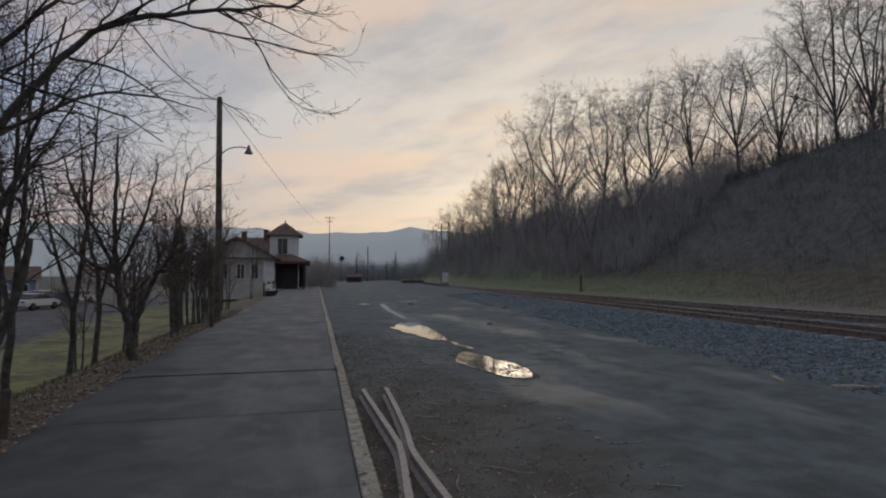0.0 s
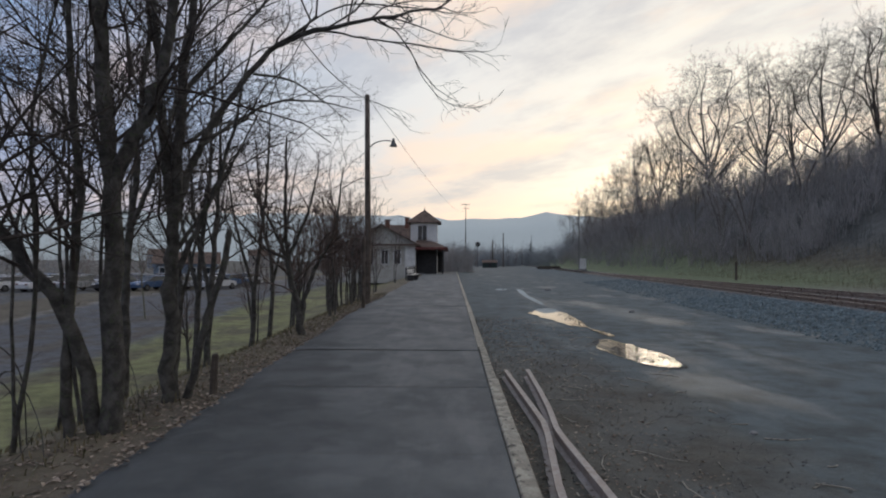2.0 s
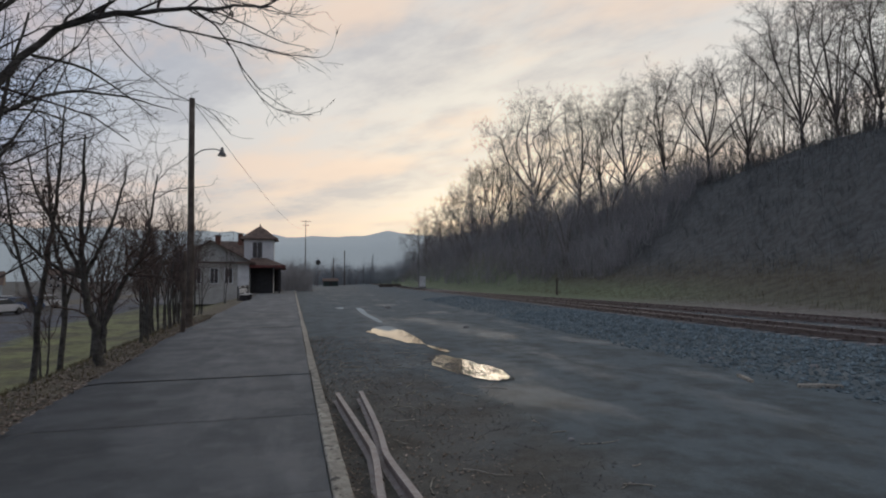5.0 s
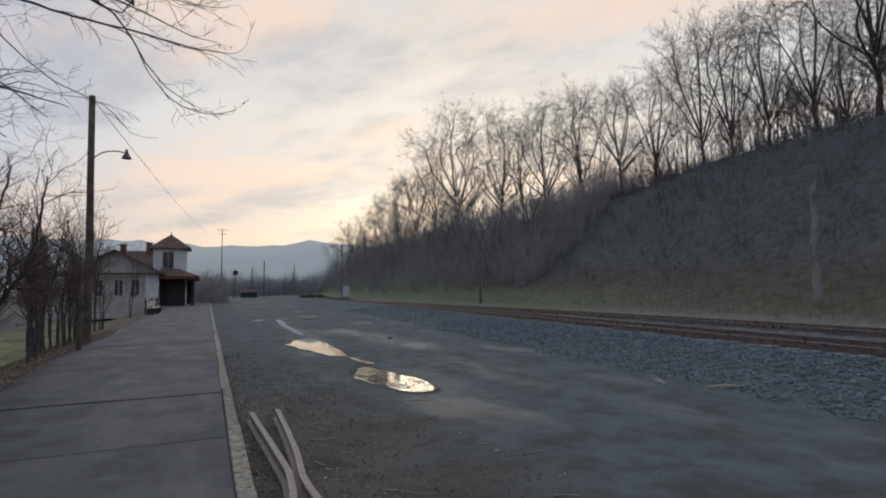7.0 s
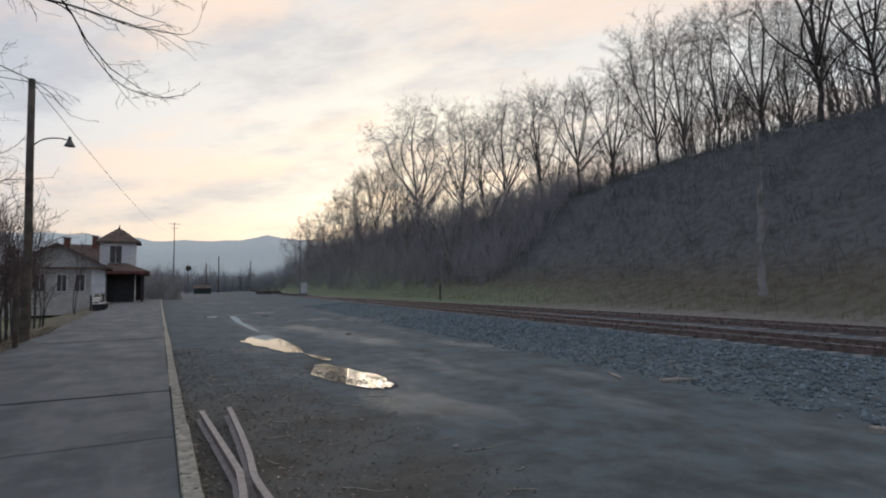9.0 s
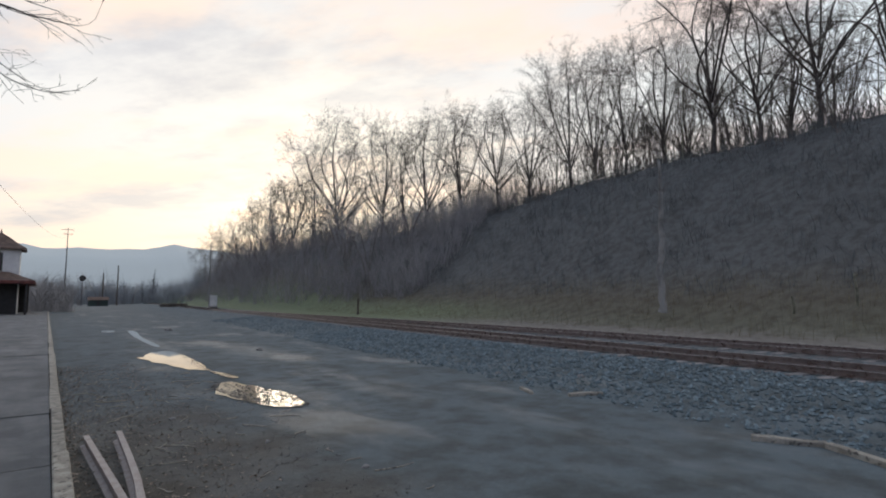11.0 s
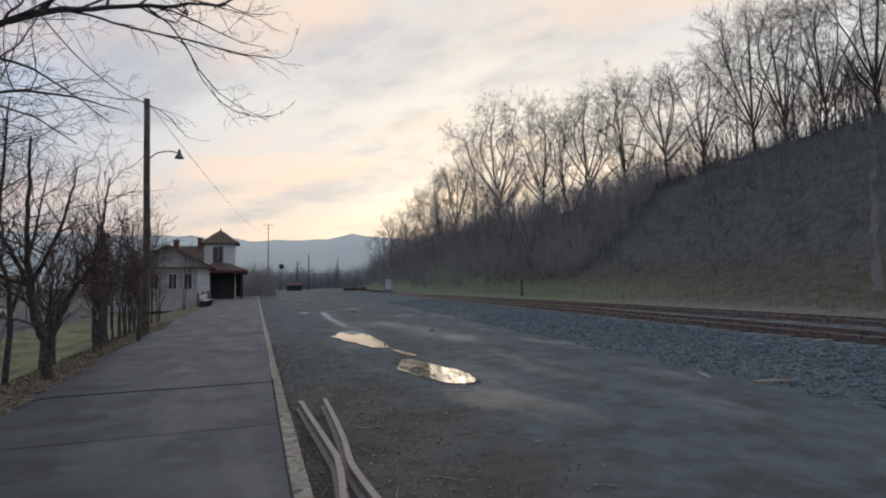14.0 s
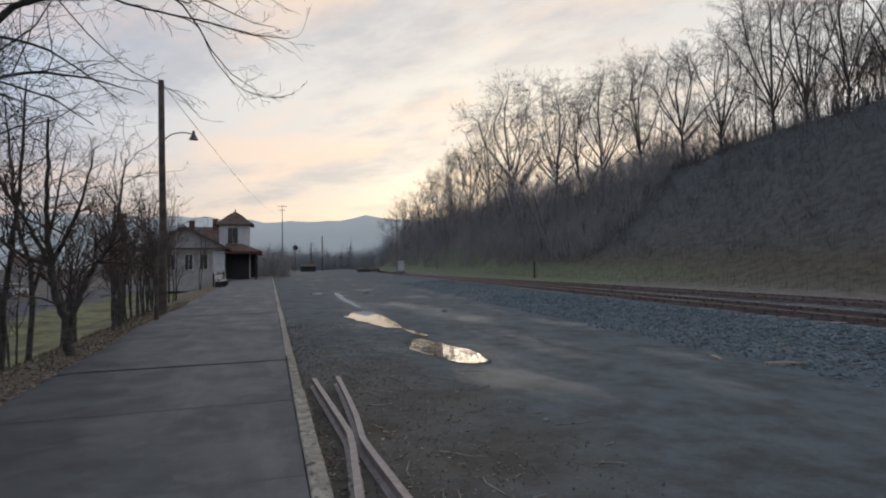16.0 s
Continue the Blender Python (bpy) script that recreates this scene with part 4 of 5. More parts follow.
CREST = ((12.8, 210, 13), (14.2, 190, 15), (15.6, 170, 16), (17.3, 155, 15), (19.2, 138, 16), (20.9, 128, 17), (23.0, 110, 20), (25.6, 97, 24.5), (29.8, 91, 19), (34.6, 83, 19), (38.2, 79, 15), (41.9, 73, 15.5),
         (45.2, 68, 14.7), (49.4, 63, 16.5), (54.8, 58, 14), (58.4, 56, 14.5), (62.6, 53, 17), (66.6, 52, 14), (71, 50, 17), (76, 49, 16), (81, 50, 15), (87, 50, 15),
         (32.2, 100, 17), (40, 86, 15), (52, 72, 16), (60.5, 64, 14), (68.8, 62, 14))
# the crest: bearing in degrees and distance from the near end of the platform, and height
for bearing, far, tall in CREST:
    x, y = far * math.sin(radians(bearing)), far * math.cos(radians(bearing))
    stand(broad, x, y, tall / 15.5)
for bearing in np.arange(27, 84, 1.5):
    far = 52 + 46 * fade(bearing, 62, 22) + SPOT.uniform(0, 12)
    stand(slim, far * math.sin(radians(bearing)), far * math.cos(radians(bearing)), SPOT.uniform(0.55, 0.95))
for bearing in np.arange(15.5, 30, 1.3):
    far = 96 + 60 * fade(bearing, 24, 14) + SPOT.uniform(-3, 12)
    stand(bush, far * math.sin(radians(bearing)), far * math.cos(radians(bearing)), SPOT.uniform(0.8, 1.5))
for bearing in np.arange(30, 70, 4.0):
    far = 52 + 40 * fade(bearing, 62, 24) + SPOT.uniform(0, 8)
    stand(bush, far * math.sin(radians(bearing)), far * math.cos(radians(bearing)), SPOT.uniform(0.5, 0.9))
for y in np.arange(-10, 70, 8.0):
    stand(bush, track_x(y) + 32 + SPOT.uniform(-3, 4), y + SPOT.uniform(-2, 2), SPOT.uniform(0.35, 0.7))
# the wood at the foot of the hill further along
for y in np.arange(62, 200, 5.0):
    stand(bush, track_x(y) + 13.5 + SPOT.uniform(-1.5, 7), y + SPOT.uniform(-2, 2), SPOT.uniform(0.9, 1.8))
for y in np.arange(70, 240, 9):
    stand(slim, track_x(y) + 15 + SPOT.uniform(-1, 8), y + SPOT.uniform(-3, 3), SPOT.uniform(0.6, 0.95))
for y in np.arange(66, 200, 4.4):
    stand(bush, track_x(y) + 17 + SPOT.uniform(-4, 10), y + SPOT.uniform(-2, 2), SPOT.uniform(1.2, 2.1))
for x, y, s in ((0.3, 92, 0.65), (1.6, 95, 0.6), (2.6, 99, 0.55), (0.8, 102, 0.7), (-1.0, 110, 0.8), (3.6, 108, 0.6), (4.5, 150, 0.9), (9, 180, 1.0), (14, 185, 1.1), (20, 200, 1.2), (26, 215, 1.3)):
    stand(bush, x, y, s)

# thicket along the verge towards the station
thick = [base_tree(260 + i, 4.3, 0.045, "slim reddish bare sapling on the verge", ((2.4, 0.36, 38, 0.4), (3.2, 0.42, 36, 0.25), (3.6, 0.45, 36, 0.1)), "sapling", 3, twig=M_TWIG_RED, group="verge saplings", wide=0.22, least=0.005) for i in range(4)]
for x, y, s in ((-4.6, 16.5, 0.8), (-4.0, 18.2, 0.85), (-5.4, 19.0, 1.0), (-4.4, 20.5, 0.95), (-6.2, 21.0, 1.1), (-3.9, 24.0, 0.9), (-5.0, 25.5, 1.1), (-6.4, 28.5, 1.25), (-5.2, 32.0, 1.1), (-6.5, 38.0, 1.3), (-7.5, 15.5, 0.9), (-8.6, 24, 1.2), (-4.9, 49.0, 1.2), (-4.9, 23.2, 1.1), (-5.8, 26.8, 1.2), (-7.2, 33.0, 1.4), (-4.5, 26.0, 1.0), (-5.3, 29.5, 1.15), (-4.8, 35.0, 1.1), (-8.5, 40.0, 1.4), (-4.3, 23.2, 1.3), (-5.2, 24.6, 1.5), (-4.4, 28.0, 1.35), (-4.9, 31.0, 1.55), (-5.4, 36.5, 1.6)):
    stand(thick, x, y, s)
# scattered trees of the valley side
for x, y, s in ((-14, 20, 0.55), (-19, 34, 0.6), (-30, 60, 0.6), (-45, 52, 0.7), (-38, 95, 0.7), (-60, 90, 0.8), (-26, 110, 0.7), (-75, 60, 0.8), (-70, 120, 0.8)):
    stand(slim, x, y, s)

for _i in range(34):
    _y = SPOT.uniform(40, 120)
    stand(bush, -0.42 * _y - SPOT.uniform(12, 60), _y, SPOT.uniform(0.7, 1.25))

# pale snag and stubs on the bank
tree(301, [([(26.5, 16.8, 0.9), (26.5, 16.8, 3.5), (26.6, 16.7, 6.5), (26.4, 16.7, 9.0)], 0.2, 0.06)], ((0.8, 0.16, 45, 0.4), (1.4, 0.4, 40, 0.1)), "pale bare trunk standing on the grassy bank", M_SNAG)
for x, y, h in ((27.5, 8.6, 1.3), (28.2, 5.8, 1.2), (27.0, 10.8, 0.8)):
    tree(int(310 + y), [([(x, y, ground_z(x, y) - 0.1), (x + 0.03, y, ground_z(x, y) + h * 0.5), (x, y + 0.05, ground_z(x, y) + h)], 0.06, 0.045)], ((0.5, 0.2, 50, 0.3),), "short pale stub on the grassy bank", M_BARK_PALE, group="pale stubs", name="tree_stub", category="stub")


# ---- loose things in the yard ----
def post(name, x, y, h, r, mat, label, lean=0.0):
    z = ground_z(x, y)
    t = Tubes()
    t.add([(x, y, z - 0.2), (x + lean * 0.4, y, z + h * 0.5), (x + lean, y, z + h - 0.02), (x + lean, y, z + h)], [r * 1.05, r, r * 0.95, r * 0.7], 8)
    return tagged(t.mesh(name, mat, smooth=False), label, "post")


post("wooden_post", -3.05, 18.8, 2.55, 0.06, M_POLE, "dark wooden post standing in front of the pole")
post("stub_post", -3.12, 6.75, 0.52, 0.045, M_POLE, "short dark wooden stake at the platform edge", 0.03)
post("marker_post", 26.6, 51.0, 1.7, 0.11, M_POLE, "dark trackside marker post in the grass")
post("signal_pole", 23.6, 99.5, 11.2, 0.11, M_CONCRETE, "tall pale pole beside the trackside cabinet")


def make_cabinet():
    x, y = 24.6, 101.0
    e = thing("trackside_cabinet", x, y, ground_z(x, y), "white metal signal cabinet on a concrete base", "cabinet")
    part("base", boxed(-0.7, 0.7, -0.5, 0.5, -0.2, 0.25, bevel=0.02), M_CONCRETE, e)
    b = part("body", boxed(-0.6, 0.6, -0.4, 0.4, 0.25, 2.1, bevel=0.03), M_WHITE, e)
    part("roof", boxed(-0.68, 0.68, -0.48, 0.48, 2.1, 2.2, bevel=0.03), M_WHITE, e)
    part("door", boxed(-0.5, 0.5, -0.425, -0.405, 0.35, 2.0, bevel=0.01), M_WHITE, b)
    part("door_handle", boxed(0.36, 0.42, -0.46, -0.427, 1.1, 1.3), M_DARK, b)


make_cabinet()


def make_mast():
    x, y = 6.0, 190.0
    e = thing("radio_mast", x, y, ground_z(x, y), "tall thin grey mast with short cross arms", "mast")
    t = Tubes()
    t.add([(0, 0, 0), (0, 0, 12), (0, 0, 22)], [0.22, 0.16, 0.09], 8)
    t.mesh("shaft", M_LAMP, e)
    for z, w in ((21.5, 1.6), (20.2, 1.1)):
        part("cross_arm", boxed(-w, w, -0.06, 0.06, z, z + 0.14, bevel=0.02), M_LAMP, e)
    sig = thing("railway_signal", 9.2, 172.0, ground_z(9.2, 172.0), "dark railway signal with a round target head", "signal")
    t = Tubes()
    t.add([(0, 0, -0.3), (0, 0, 3.5), (0, 0, 7.0)], [0.13, 0.12, 0.1], 8)
    t.mesh("post", M_LAMP, sig)
    bm = bmesh.new()
    bmesh.ops.create_cone(bm, segments=20, radius1=0.75, radius2=0.75, depth=0.12, cap_ends=True, matrix=Matrix.Translation((0, -0.16, 7.2)) @ Matrix.Rotation(radians(90), 4, "X"))
    head = part("target", bm, M_DARK, sig, "round black target plate")
    bm = bmesh.new()
    bmesh.ops.create_cone(bm, segments=16, radius1=0.16, radius2=0.16, depth=0.3, cap_ends=True, matrix=Matrix.Translation((0, -0.36, 7.2)) @ Matrix.Rotation(radians(90), 4, "X"))
    part("lens_hood", bm, M_LAMP, head)
    for x, y, h in ((14.5, 180, 9), (17.5, 175, 11)):
        post("line_pole", x, y, h, 0.16, M_POLE, "distant dark line pole beside the tracks")


make_mast()


def make_shed():
    x, y = 12.4, 165.0
    e = thing("shed", x, y, ground_z(x, y), "small dark green trackside shed", "shed")
    m = material("green_boards", (0.04, 0.06, 0.05), (0.03, 0.045, 0.04), 2, 0.85, 0.2, 30)
    e.scale = (0.7, 0.7, 0.6)
    part("wall", boxed(-3, 3, -2, 2, 0, 2.6), m, e)
    bm = bmesh.new()
    a = [bm.verts.new(p) for p in ((-3.3, -2.4, 2.5), (3.3, -2.4, 2.5), (3.3, 2.4, 2.5), (-3.3, 2.4, 2.5))]
    b = [bm.verts.new(p) for p in ((-3.3, 0, 3.9), (3.3, 0, 3.9))]
    bm.faces.new((a[0], a[1], b[1], b[0])), bm.faces.new((a[2], a[3], b[0], b[1])), bm.faces.new((a[1], a[2], b[1])), bm.faces.new((a[3], a[0], b[0])), bm.faces.new(a[::-1])
    part("roof", bm, M_ROOF, e)
    part("door", boxed(-0.5, 0.5, -2.05, -1.99, 0, 2.1, bevel=0.01), M_DARK, e)


make_shed()


def make_tie_pile():
    x, y = 22.2, 120.0
    e = thing("timber_pile", x, y, ground_z(x, y), "low dark stack of old timber ties", "timber pile")
    r = random.Random(8)
    for lay in range(3):
        for i in range(6 - lay):
            bm = boxed(-1.3, 1.3, -0.12, 0.12, 0, 0.2, bevel=0.015)
            ob = part("tie", bm, M_POLE, e)
            ob.matrix_basis = pose(r.uniform(-0.6, 0.6) + (i % 2) * 2.1 - 1.0, i * 0.27 - 0.8 + lay * 0.12, lay * 0.22, 0, 0, r.uniform(-6, 6))


make_tie_pile()


def plank(x, y, L, w, h, turn, mat, label, lift=0.0):
    bm = bmesh.new()
    box(bm, -L / 2, L / 2, -w / 2, w / 2, -0.03, h, bevel=min(0.012, h * 0.3))
    bmesh.ops.subdivide_edges(bm, edges=[e for e in bm.edges if e.calc_length() > L * 0.5], cuts=5)
    for v in bm.verts:
        v.co += Vector((0, noise.noise((v.co.x * 2 + x, y, 0)) * 0.035, noise.noise((v.co.x * 2 + x, y, 4)) * 0.015))
    ob = part("plank", bm, mat)
    ob.matrix_basis = pose(x, y, ground_z(x, y) + lift, 0, 0, turn)
    tagged(ob, label, "plank", "loose planks in the yard")


plank(7.72, 3.38, 0.8, 0.10, 0.07, -61, M_KERB, "grey weathered plank at the foot of the ballast")
plank(7.60, 2.50, 1.15, 0.10, 0.07, 64, M_KERB, "grey weathered plank at the foot of the ballast")
plank(8.42, 7.06, 0.66, 0.09, 0.06, -28, M_KERB, "broken grey board lying on the cinders")
plank(7.90, 8.05, 0.6, 0.08, 0.05, 62, M_KERB, "short broken board lying on the cinders")
plank(6.4, 1.2, 0.8, 0.08, 0.05, -20, M_TIE, "short broken board lying on the cinders")


def loose_stone(x, y, r, seed):
    """A single rough stone, flat underneath."""
    bm = bmesh.new()
    bmesh.ops.create_icosphere(bm, subdivisions=2, radius=r)
    for v in bm.verts:
        v.co *= 1.0 + 0.45 * noise.noise(v.co / r * 1.4 + Vector((seed, 0, 0)))
        v.co.z = max(v.co.z * 0.7, -0.2 * r)
    ob = part("loose_stone", bm, M_CONCRETE)
    ob.location = (x, y, ground_z(x, y) + 0.1 * r)
    tagged(ob, "loose grey stone lying on the cinder yard", "stone", "loose stones in the yard")


for i, (x, y, r) in enumerate(((6.5, 19.6, 0.12), (6.2, 34.5, 0.22), (9.1, 10.2, 0.07), (9.9, 8.4, 0.09), (7.4, 1.9, 0.06), (3.1, 5.6, 0.04), (2.6, 7.2, 0.035), (1.9, 9.3, 0.05))):
    loose_stone(x, y, r, i * 3.1)


def make_conifer(seed, h):
    g = random.Random(seed)
    e = thing("conifer", 0, 0, 0, "distant conifer beyond the yard, paled with haze colour", "tree", "distant conifers")
    t = Tubes()
    t.add([(0, 0, -0.4), (0, 0, h * 0.5), (0, 0, h)], [0.16, 0.1, 0.02], 6)
    t.mesh("trunk", M_BARK, e)
    V, F = [], []
    n = int(h * 9)
    for i in range(n):
        f = i / n
        z, a = h * (0.1 + 0.9 * f), g.uniform(0, 6.28)
        L = (1 - f) * h * 0.24 * g.uniform(0.6, 1.15) + 0.12
        for da in (-0.45, 0.0, 0.45):
            c, s2, o = math.cos(a + da), math.sin(a + da), len(V)
            q = L * (1 if da == 0 else 0.75)
            w2 = 0.2 * q
            V += [(0, 0, z), (c * q * 0.6 - s2 * w2, s2 * q * 0.6 + c * w2, z - q * 0.12), (c * q, s2 * q, z - q * 0.35), (c * q * 0.6 + s2 * w2, s2 * q * 0.6 - c * w2, z - q * 0.2)]
            F += [(o, o + 1, o + 2), (o, o + 2, o + 3)]
    tagged(mesh_object("crown", V, F, M_FARTREE, e), kind="stuff")
    return e


conifers = [make_conifer(400 + i, 6 + i) for i in range(3)]
for x, y, s in ((13, 245, 1.0), (21, 250, 1.2), (28, 255, 1.3), (33, 245, 1.2), (37, 250, 1.3), (26, 235, 0.9)):
    stand(conifers, x, y, s)


# ---- station approach ----
def make_bench(x, y, turn):
    e = thing("bench", x, y, 0.0, "white slatted bench beside the station wall", "bench", "platform benches")
    for z, yy in ((0.45, 0.0), (0.45, 0.16), (0.45, 0.32)):
        part("seat_slat", boxed(-0.8, 0.8, yy - 0.06, yy + 0.06, z, z + 0.035, bevel=0.008), M_WHITE, e)
    for z in (0.62, 0.8):
        part("back_slat", boxed(-0.8, 0.8, 0.4, 0.43, z, z + 0.11, bevel=0.008), M_WHITE, e)
    for xx in (-0.65, 0.65):
        part("leg", boxed(xx - 0.03, xx + 0.03, -0.04, 0.44, 0.0, 0.45, bevel=0.008), M_DARK, e)
        part("back_post", boxed(xx - 0.03, xx + 0.03, 0.43, 0.47, 0.0, 0.92, bevel=0.008), M_DARK, e)
    e.rotation_euler = (0, 0, radians(turn))


make_bench(-2.9, 46.0, 80)
make_bench(-3.0, 50.0, 80)


def make_fence():
    f = thing("rail_fence", -4.1, 52, -0.1, "dark post-and-rail fence with pale boards along the platform", "fence")
    for i in range(7):
        part("post", boxed(-0.06, 0.06, i * 2.2 - 0.06, i * 2.2 + 0.06, -0.3, 1.15, bevel=0.01), M_DARK, f)
    for i in range(6):
        for z in (0.35, 0.7, 1.0):
            part("board", boxed(0.065, 0.09, i * 2.2 - 0.02, i * 2.2 + 2.18, z, z + 0.12, bevel=0.006), M_WHITE if i in (0, 3) else M_DARK, f)


make_fence()


# ---- valley: cars and houses ----
def make_car(name, paint, label):
    e = thing(name, 0, 0, 0, label, "car", "parked cars")
    bm = bmesh.new()
    prof = [(-2.15, 0.35), (-2.2, 0.75), (-2.0, 0.95), (-1.2, 1.0), (1.1, 0.98), (1.95, 0.85), (2.2, 0.7), (2.2, 0.35)]
    roof = [(-1.9, 0.95), (-1.35, 1.42), (0.35, 1.45), (1.15, 0.97)]

    def extrude(pts, w, inset):
        a = [bm.verts.new((x, -w + (inset if z > 1.2 else 0), z)) for x, z in pts]
        b = [bm.verts.new((x, w - (inset if z > 1.2 else 0), z)) for x, z in pts]
        bm.faces.new(a), bm.faces.new(b[::-1])
        for i in range(len(pts)):
            j = (i + 1) % len(pts)
            bm.faces.new((a[i], b[i], b[j], a[j]))

    extrude(prof, 0.88, 0)
    bmesh.ops.recalc_face_normals(bm, faces=bm.faces)
    bmesh.ops.bevel(bm, geom=list(bm.edges), offset=0.05, segments=2, affect="EDGES")
    part("body", bm, paint, e)
    bm = bmesh.new()
    extrude(roof, 0.8, 0.14)
    bmesh.ops.recalc_face_normals(bm, faces=bm.faces)
    part("cabin_glass", bm, M_GLASS, e, "dark tinted windows")
    part("roof", boxed(-1.36, 0.36, -0.67, 0.67, 1.43, 1.48, bevel=0.02), paint, e)
    for x in (-1.35, 1.35):
        for y in (-0.82, 0.82):
            bm = bmesh.new()
            bmesh.ops.create_cone(bm, segments=18, radius1=0.33, radius2=0.33, depth=0.2, cap_ends=True, matrix=Matrix.Translation((x, y, 0.33)) @ Matrix.Rotation(radians(90), 4, "X"))
            w = part("wheel", bm, M_TYRE, e)
            bm = bmesh.new()
            bmesh.ops.create_cone(bm, segments=12, radius1=0.2, radius2=0.18, depth=0.05, cap_ends=True, matrix=Matrix.Translation((x, y + (0.11 if y > 0 else -0.11), 0.33)) @ Matrix.Rotation(radians(90), 4, "X"))
            part("rim", bm, M_LAMP, w)
    for y in (-0.6, 0.6):
        part("headlight", boxed(2.16, 2.22, y - 0.18, y + 0.18, 0.62, 0.76, bevel=0.01), M_WHITE, e)
        part("tail_light", boxed(-2.23, -2.17, y - 0.16, y + 0.16, 0.7, 0.84, bevel=0.01), M_RED, e)
    return e


cars = [make_car("car", plain("car_paint_white", (0.75, 0.76, 0.78), 0.3), "white parked car in the valley lot"),
        make_car("car", plain("car_paint_silver", (0.45, 0.47, 0.50), 0.3, 0.4), "silver parked car in the valley lot"),
        make_car("car", plain("car_paint_blue", (0.08, 0.13, 0.24), 0.3), "blue parked car in the valley lot"),
        make_car("car", plain("car_paint_dark", (0.05, 0.05, 0.055), 0.3), "dark parked car in the valley lot")]
LOT = random.Random(21)
spots = [(-24.5 - 3.0 * i - 0.9 * j, 58 + 6.5 * j - 0.9 * i, 75) for j in range(3) for i in range(9)] + [(-33, 33.0, 40), (-41, 36, 40), (-52, 34, 40)]
for n, (x, y, a) in enumerate(spots):
    m = pose(x + LOT.uniform(-0.3, 0.3), y + LOT.uniform(-0.5, 0.5), ground_z(x, y), 0, 0, a + LOT.uniform(-4, 4) + (180 if LOT.random() < 0.4 else 0))
    k = n if n < 4 else 1 if n > 26 else LOT.choice((0, 0, 0, 1, 1, 2, 3))
    if n < 4:
        cars[n].matrix_basis = m
    else:
        copy_thing(cars[k], m)


def make_house(x, y, turn, w, d, h, paint, label):
    e = thing("house", x, y, ground_z(x, y) - 0.2, label, "house", "valley houses")
    part("wall", boxed(-w / 2, w / 2, -d / 2, d / 2, 0, h), paint, e)
    bm = bmesh.new()
    a = [bm.verts.new(p) for p in ((-w / 2 - 0.4, -d / 2 - 0.4, h), (w / 2 + 0.4, -d / 2 - 0.4, h), (w / 2 + 0.4, d / 2 + 0.4, h), (-w / 2 - 0.4, d / 2 + 0.4, h))]
    b = [bm.verts.new(p) for p in ((-w / 2 - 0.4, 0, h + d * 0.32), (w / 2 + 0.4, 0, h + d * 0.32))]
    bm.faces.new((a[0], a[1], b[1], b[0])), bm.faces.new((a[2], a[3], b[0], b[1])), bm.faces.new((a[1], a[2], b[1])), bm.faces.new((a[3], a[0], b[0])), bm.faces.new(a[::-1])
    part("roof", bm, M_ROOF, e, "dark shingled roof")
    for fl in range(int(h // 2.7)):
        for i in range(int(w // 2.2)):
            xx = -w / 2 + 1.2 + i * 2.2
            q = part("window", boxed(xx - 0.45, xx + 0.45, -d / 2 - 0.06, -d / 2 + 0.02, 0.9 + fl * 2.7, 2.2 + fl * 2.7), M_WHITE, e)
            part("pane", boxed(xx - 0.36, xx + 0.36, -d / 2 - 0.08, -d / 2 - 0.06, 1.0 + fl * 2.7, 2.1 + fl * 2.7), M_GLASS, q)
    e.rotation_euler = (0, 0, radians(turn))


M_BLUE = material("blue_siding", (0.20, 0.26, 0.34), (0.16, 0.21, 0.28), 1, 0.8, 0.1, 20)
M_TAN = material("tan_siding", (0.34, 0.31, 0.28), (0.27, 0.25, 0.23), 1, 0.8, 0.1, 20)
for x, y, turn, w, d, h, mt, lb in ((-80, 235, 25, 10, 8, 5.4, M_TAN, "tan two-storey house across the valley"), (-118, 225, 20, 9, 8, 5.4, M_BLUE, "blue-grey two-storey house across the valley"),
                                  (-185, 165, 45, 12, 9, 5.4, M_TAN, "tan two-storey house across the valley"), (-42, 88, 20, 9, 6, 2.7, M_BLUE, "low blue shed behind the parked cars"),
                                  (-200, 110, 60, 10, 8, 5.4, M_BLUE, "blue-grey two-storey house across the valley")):
    make_house(x, y, turn, w, d, h, mt, lb)


# ---- stuff on the ground ----
def scatter(name, n, seed, where, shape, mat, label, category):
    """Many small pieces joined into one mesh. shape(rng) gives vertices and faces; where(rng) a place."""
    rng = np.random.default_rng(seed)
    V, F, o = [], [], 0
    for _ in range(n):
        x, y = where(rng)
        v, f = shape(rng)
        V.append(v + np.array((x, y, (-0.0 if edge_x(y) > x > verge_x(y) + 0.02 else ground_z(x, y)))))
        F += [tuple(i + o for i in q) for q in f]
        o += len(v)
    tagged(mesh_object(name, np.concatenate(V), F, mat), label, category, kind="stuff")


def stone(lo, hi):
    def make(rng):
        s = rng.uniform(lo, hi)
        v = np.array([(1, 0, 0), (-1, 0, 0), (0, 1, 0), (0, -1, 0), (0.2, 0.1, 0.8), (0, 0, -0.6)]) * s * rng.uniform(0.6, 1.2, (6, 3))
        a = rng.uniform(0, 6.28)
        v[:, :2] = v[:, :2] @ np.array(((math.cos(a), -math.sin(a)), (math.sin(a), math.cos(a))))
        v[:, 2] += s * 0.25
        return v, [(0, 2, 4), (2, 1, 4), (1, 3, 4), (3, 0, 4), (2, 0, 5), (1, 2, 5), (3, 1, 5), (0, 3, 5)]
    return make


